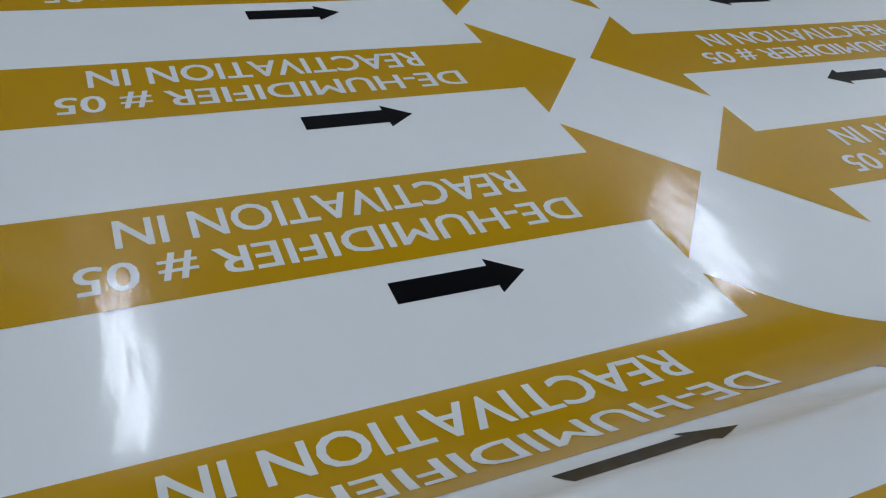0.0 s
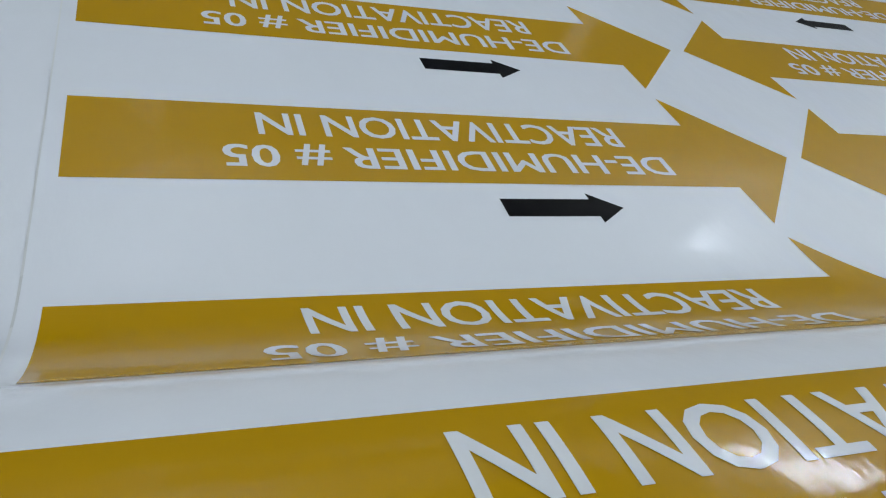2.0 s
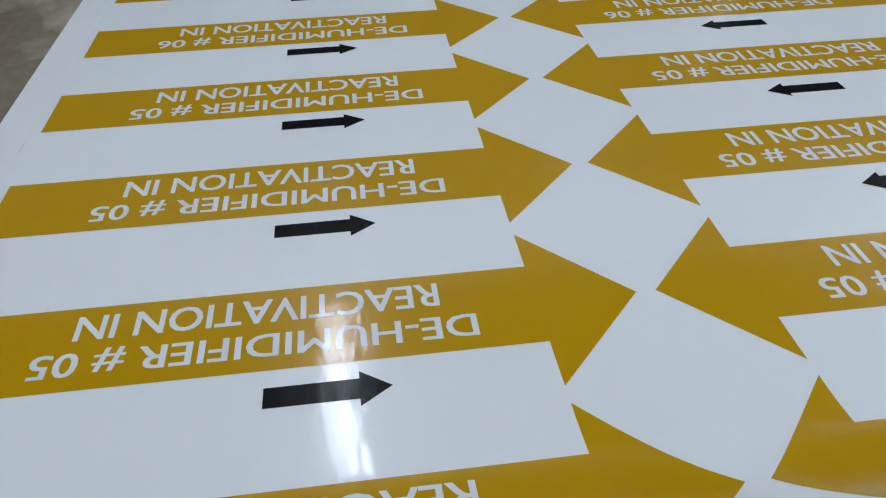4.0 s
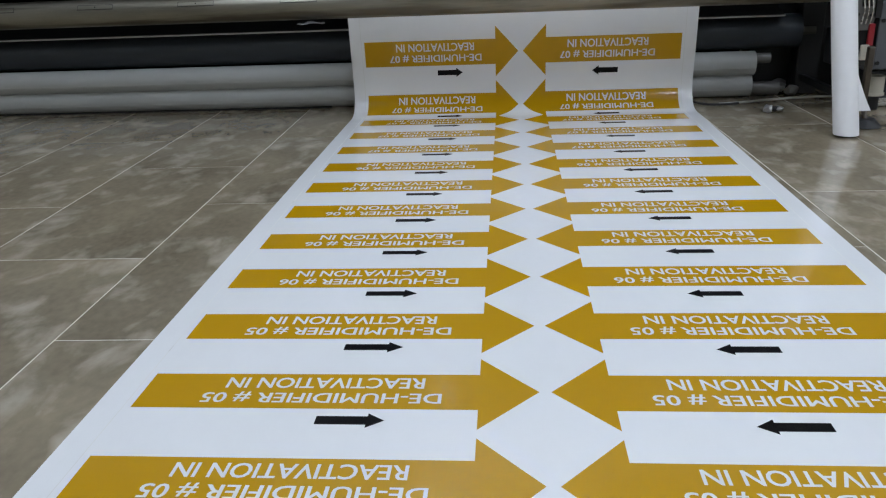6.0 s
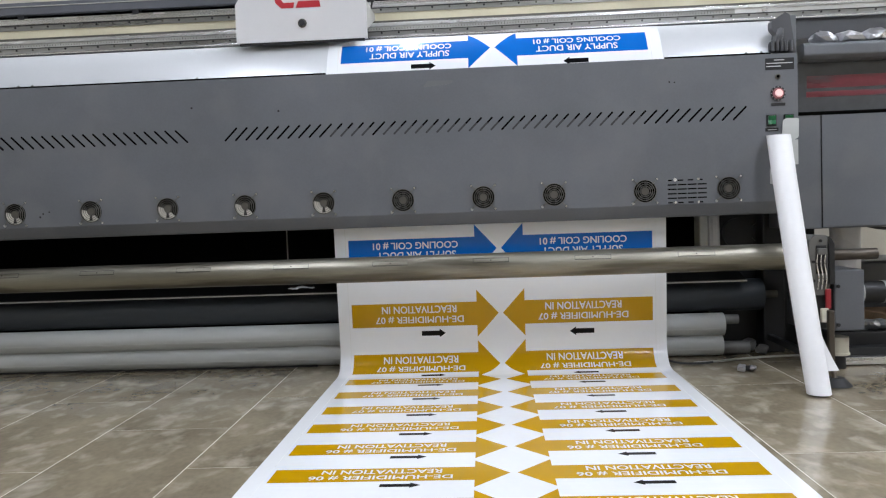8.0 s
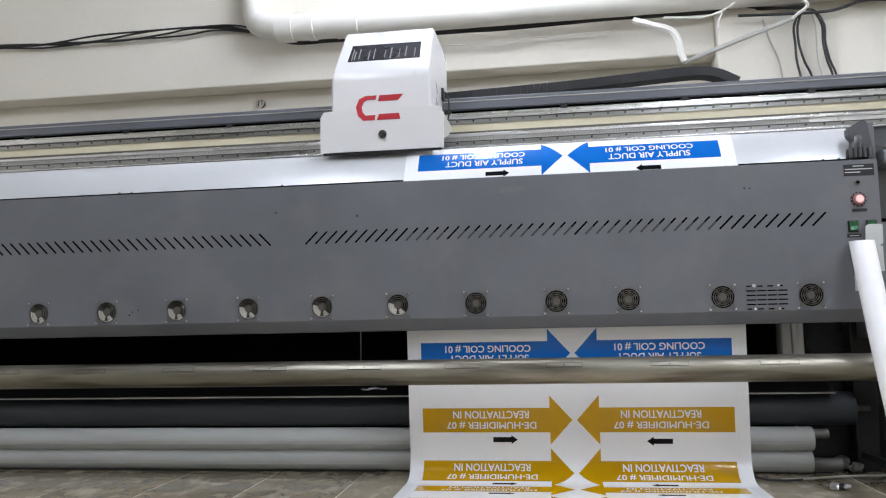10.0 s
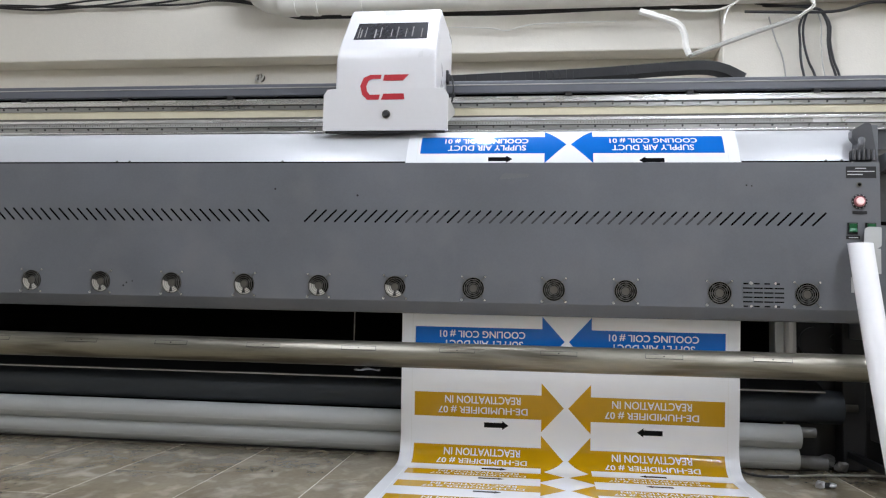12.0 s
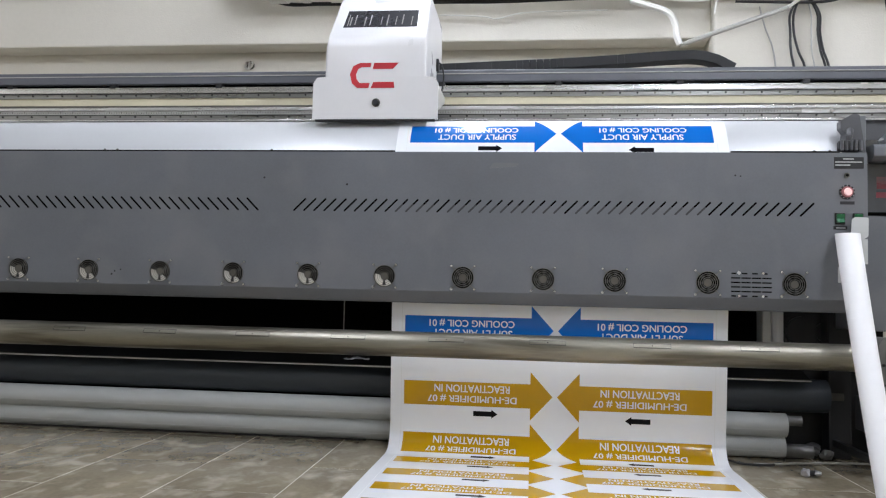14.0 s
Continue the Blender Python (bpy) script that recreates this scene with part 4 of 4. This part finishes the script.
# clutter beyond the drive box
sp = thing("plastic_spool", "small cream plastic spool standing on the floor", "spool", at=(1.000, 1.555, 0))
part("drum", cyl((0, 0, 0.047), (0, 0, 0.094), 0.028, 28), M_BEIGE, sp, smooth=True)
part("flange", cyl((0, 0, 0.040), (0, 0, 0.047), 0.031, 28), M_BEIGE, sp, smooth=True)
part("foot", cyl((0, 0, 0.0), (0, 0, 0.040), 0.020, 20), M_DARK, sp, smooth=True)
for k, (y, z) in enumerate(((1.60, 0.014), (1.66, 0.014), (1.63, 0.038))):
    tagged(link("aluminium_bar", box(1.03, 2.1, y - 0.02, y + 0.02, z - 0.012, z + 0.011, 0.002), (M_RAIL, M_PANEL_D, M_DARK)[k]), "metal bar lying on the floor beside the drive box", "metal bar", "metal bars")
tagged(link("cardboard_box", box(1.24, 1.50, 1.72, 1.95, 0.0, 0.125, 0.004), M_CARD), "brown cardboard box on the floor behind the bars", "cardboard box")
tagged(link("dark_crate", box(1.23, 1.9, 2.0, 2.3, 0.0, 0.28, 0.01), M_PANEL_D), "dark plastic crate on the floor", "crate")
for k in range(5):
    bm = bmesh.new()
    bmesh.ops.create_icosphere(bm, subdivisions=2, radius=0.028)
    for v in bm.verts:
        v.co = v.co * (1 + 0.6 * noise.noise(v.co * 45 + Vector((k * 2.7, 0, 4))))
        v.co = Vector((1.07 + 0.032 * k + v.co.x, 1.70 + v.co.y, 0.105 + v.co.z * 0.6))
    tagged(link("foil_ball", bm, M_FOIL), "crumpled silver foil among the clutter", "foil", "foil balls")
tagged(link("clutter_shelf", box(1.03, 1.23, 1.66, 1.76, 0.0, 0.088, 0.003), M_DARK), "low black shelf carrying crumpled foil", "shelf")
for k, pts in enumerate(([(1.18, 1.62, 0.25), (1.24, 1.62, 0.20), (1.30, 1.64, 0.17), (1.42, 1.66, 0.19)], [(1.15, 1.56, 0.34), (1.2, 1.56, 0.27), (1.27, 1.58, 0.22), (1.36, 1.6, 0.26), (1.36, 1.66, 0.5), (1.4, 1.7, 0.6)],
                         [(1.2, 1.63, 0.27), (1.26, 1.66, 0.30), (1.33, 1.7, 0.36), (1.45, 1.75, 0.33)], [(1.16, 1.8, 0.43), (1.28, 1.85, 0.40), (1.5, 1.9, 0.41)])):
    tagged(link("loose_cable", hose(pts, 0.005, 7), (M_CABLE, M_CABLE, M_RED, M_CABLE)[k], smooth=True), ("red" if k == 2 else "black") + " cable looping loosely beside the motor", "cable", "loose cables")

# short rolls: the dark grey carries the shade under the printer's end
for k, (x, y, z, a) in enumerate(((0.735, 1.81, 0.022, 0.085), (0.737, 1.80, 0.118, 0.046))):
    tagged(link("short_media_roll", cyl((x, y, z), (x + a, y, z), 0.022 - 0.006 * k, 24), M_BRACKET, smooth=True), "short media roll under the printer's end, shade painted in as grey", "media roll", "stored media rolls")

# papers coloured darker to stand for the shadow they lie in
for k, (x, y, z, r) in enumerate(((0.835, 1.86, 0.022, 0.022), (0.862, 1.80, 0.016, 0.017))):
    bm = bmesh.new()
    bmesh.ops.create_icosphere(bm, subdivisions=2, radius=r)
    for v in bm.verts:
        v.co *= 1 + 0.7 * noise.noise(v.co * 60 + Vector((k * 4.1, 2, 0)))
        v.co = Vector((x + v.co.x * 1.2, y + v.co.y, max(0.0, z + v.co.z)))
    tagged(link("crumpled_paper", bm, M_BRACKET), "crumpled paper under the printer's end, shade painted in as grey", "paper", "crumpled papers")

# ---- on the wall ----
pipe = thing("drain_pipe", "thick white plastic drain pipe running along the wall", "pipe")
part("pipe_run", cyl((-1.405, 2.98, 2.054), (4.175, 2.98, 2.054), 0.068, 36), M_PIPE, pipe, smooth=True)
for a, b in ((-1.445, -1.355), (-1.275, -1.24), (-1.125, -1.005)):
    part("coupling", cyl((a, 2.98, 2.054), (b, 2.98, 2.054), 0.074, 36), M_PIPE, pipe, smooth=True)
part("pipe_elbow", hose([(-1.425, 2.98, 2.054), (-1.525, 2.99, 2.08), (-1.585, 3.02, 2.156), (-1.605, 3.05, 2.436), (-1.605, 3.05, 2.786)], 0.066, 20), M_PIPE, pipe, smooth=True)


def wall_cable(pts, r, mat, label, name="wall_cable"):
    return tagged(link(name, hose(pts, r, 7), mat, smooth=True), label, "cable", "wall cables")


rng = random.Random(4)
for k in range(4):
    x, pts = -4.0, []
    while x < 1.1:
        sag = 0.016 * math.sin(x * 3.1 + 0.4 * k) + 0.010 * math.sin(x * 7 + k * 2.1)
        drop = min(1, max(0, (x + 1.75) / 0.35))
        z = 2.105 - 0.105 * drop + sag * (1 - 0.75 * drop) + 0.006 * k * (1 - 0.6 * drop)
        pts.append((x, 3.07 - 0.006 * k, z))
        x += rng.uniform(0.16, 0.3)
    pts.append((1.19, 2.99, 1.968 - 0.004 * k))
    wall_cable(pts, 0.0055, M_CABLE, "black cable sagging along the wall below the pipe")
wall_cable([(1.56, 2.99, 2.0), (1.575, 3.01, 1.9), (1.60, 3.02, 1.8), (1.625, 3.02, 1.6), (1.63, 3.02, 1.3)], 0.006, M_CABLE, "dark cable hanging down the wall column")
wall_cable([(-0.725, 3.06, 1.936), (-0.375, 3.06, 1.921), (-0.275, 3.06, 1.906), (-0.125, 3.06, 1.936), (0.275, 3.06, 1.941)], 0.0035, M_PIPE, "thin white cable sagging under the pipe")
wall_cable([(0.375, 2.95, 1.946), (0.460, 2.93, 1.909), (0.545, 2.92, 1.871), (0.579, 2.92, 1.818), (0.587, 2.92, 1.756), (0.603, 2.92, 1.713)], 0.016, M_PIPE, "thick white bent hose hanging from the pipe", "white_hose")
wall_cable([(0.603, 2.94, 1.716), (0.865, 2.96, 1.814), (1.127, 2.98, 1.911)], 0.012, M_GREYC, "grey conduit slanting up the wall", "conduit")
for k, (x, b) in enumerate(((1.133, 1.155), (1.15, 1.206), (1.26, 1.30), (1.27, 1.316), (1.23, 1.25))):
    wall_cable([(1.19, 2.99, 1.961 - 0.003 * k), ((x + 1.19) / 2, 3.0, 1.946), (x, 3.01, 1.881), (x + 0.004, 3.02, 1.796), ((x + b) / 2 - 0.004, 3.02, 1.706), (b, 3.02, 1.616), (b + 0.03, 3.02, 1.386), (b + 0.04, 3.02, 1.186)], 0.0035 if k == 4 else 0.006, M_GREYC if k == 4 else M_CABLE, "dark cable hanging down the wall")
wall_cable([(1.165, 2.97, 1.996), (1.185, 2.96, 1.961), (1.135, 2.965, 1.921), (1.115, 2.97, 1.906)], 0.008, M_PIPE, "short white cord tied round the hanging cables")
wall_cable([(1.000, 3.04, 1.936), (1.025, 3.04, 1.836), (1.060, 3.04, 1.736), (1.075, 3.04, 1.636)], 0.004, M_GREYC, "thin grey wire hanging down the column")
wall_cable([(0.525, 2.98, 1.961), (0.695, 2.96, 1.941), (0.795, 2.95, 1.961), (0.875, 2.95, 2.016)], 0.006, M_PIPE, "thin white cord hanging under the pipe")
wall_cable([(0.795, 2.95, 1.961), (0.775, 2.95, 1.916), (0.768, 2.95, 1.874)], 0.005, M_PIPE, "short white cord end hanging down")
wall_cable([(0.875, 2.99, 1.946), (1.275, 2.99, 1.936), (1.475, 2.985, 1.976), (1.775, 2.99, 1.936), (2.275, 2.99, 1.906), (3.175, 3.0, 1.896)], 0.007, M_CABLE, "black cable running along the wall column")
hk = thing("wall_hook", "small bent metal hook fixed to the wall", "hook", at=(-1.64, Y1, 1.736))
part("plate", cyl((0, 0, 0), (0, -0.006, 0), 0.024, 10), M_HUB, hk)
for k in range(3):
    part("bent_wire", hose([(0, -0.005, 0), (0.015 - 0.014 * k, -0.02, 0.012), (0.022 - 0.02 * k, -0.03, -0.004 - 0.008 * k), (0.004, -0.035, -0.03)], 0.006, 6), M_CHROME, hk, smooth=True)

# ---- floor ----
JX, JY, TW, TL = -0.679, 0.432, 0.302, 0.608
TURN = Matrix.Translation((JX, 1.04, 0)) @ Matrix.Rotation(0.02, 4, "Z") @ Matrix.Translation((-JX, -1.04, 0))
floor = setting("floor", box(X0 - 0.2, X1 + 0.2, Y0 - 0.2, Y1 + 0.2, -0.1, FLOOR_Z - 0.0005), M_GROUT, "polished brown-grey stone tile floor with pale joints", "floor")
bm = box(0.0014, TW - 0.0014, 0.0014, TL - 0.0014, -0.012, 0.0)
tile_mesh = bpy.data.meshes.new("floor_tile")
bm.to_mesh(tile_mesh)
bm.free()
tile_mesh.materials.append(M_TILE)
i0, i1 = math.floor((X0 - JX) / TW), math.ceil((X1 - JX) / TW)
near, rest = [], []
for i in range(i0, i1):
    off = JY if i % 2 else JY + TL / 2
    for j in range(math.floor((Y0 - off) / TL), math.ceil((Y1 - off) / TL)):
        x, y = JX + i * TW, off + j * TL
        (near if -2.9 < x < 2.8 and -2.4 < y < 3.2 else rest).append((x, y))
for x, y in near:
    t = new("floor_tile", tile_mesh)
    t.matrix_basis, t.parent = TURN @ Matrix.Translation((x, y, FLOOR_Z)), floor
bm = bmesh.new()
for x, y in rest:
    add_box(bm, x + 0.0014, x + TW - 0.0014, y + 0.0014, y + TL - 0.0014, FLOOR_Z - 0.012, FLOOR_Z)
bmesh.ops.transform(bm, matrix=TURN, verts=bm.verts)
tagged(link("outer_tiles", bm, M_TILE, floor), kind="stuff")
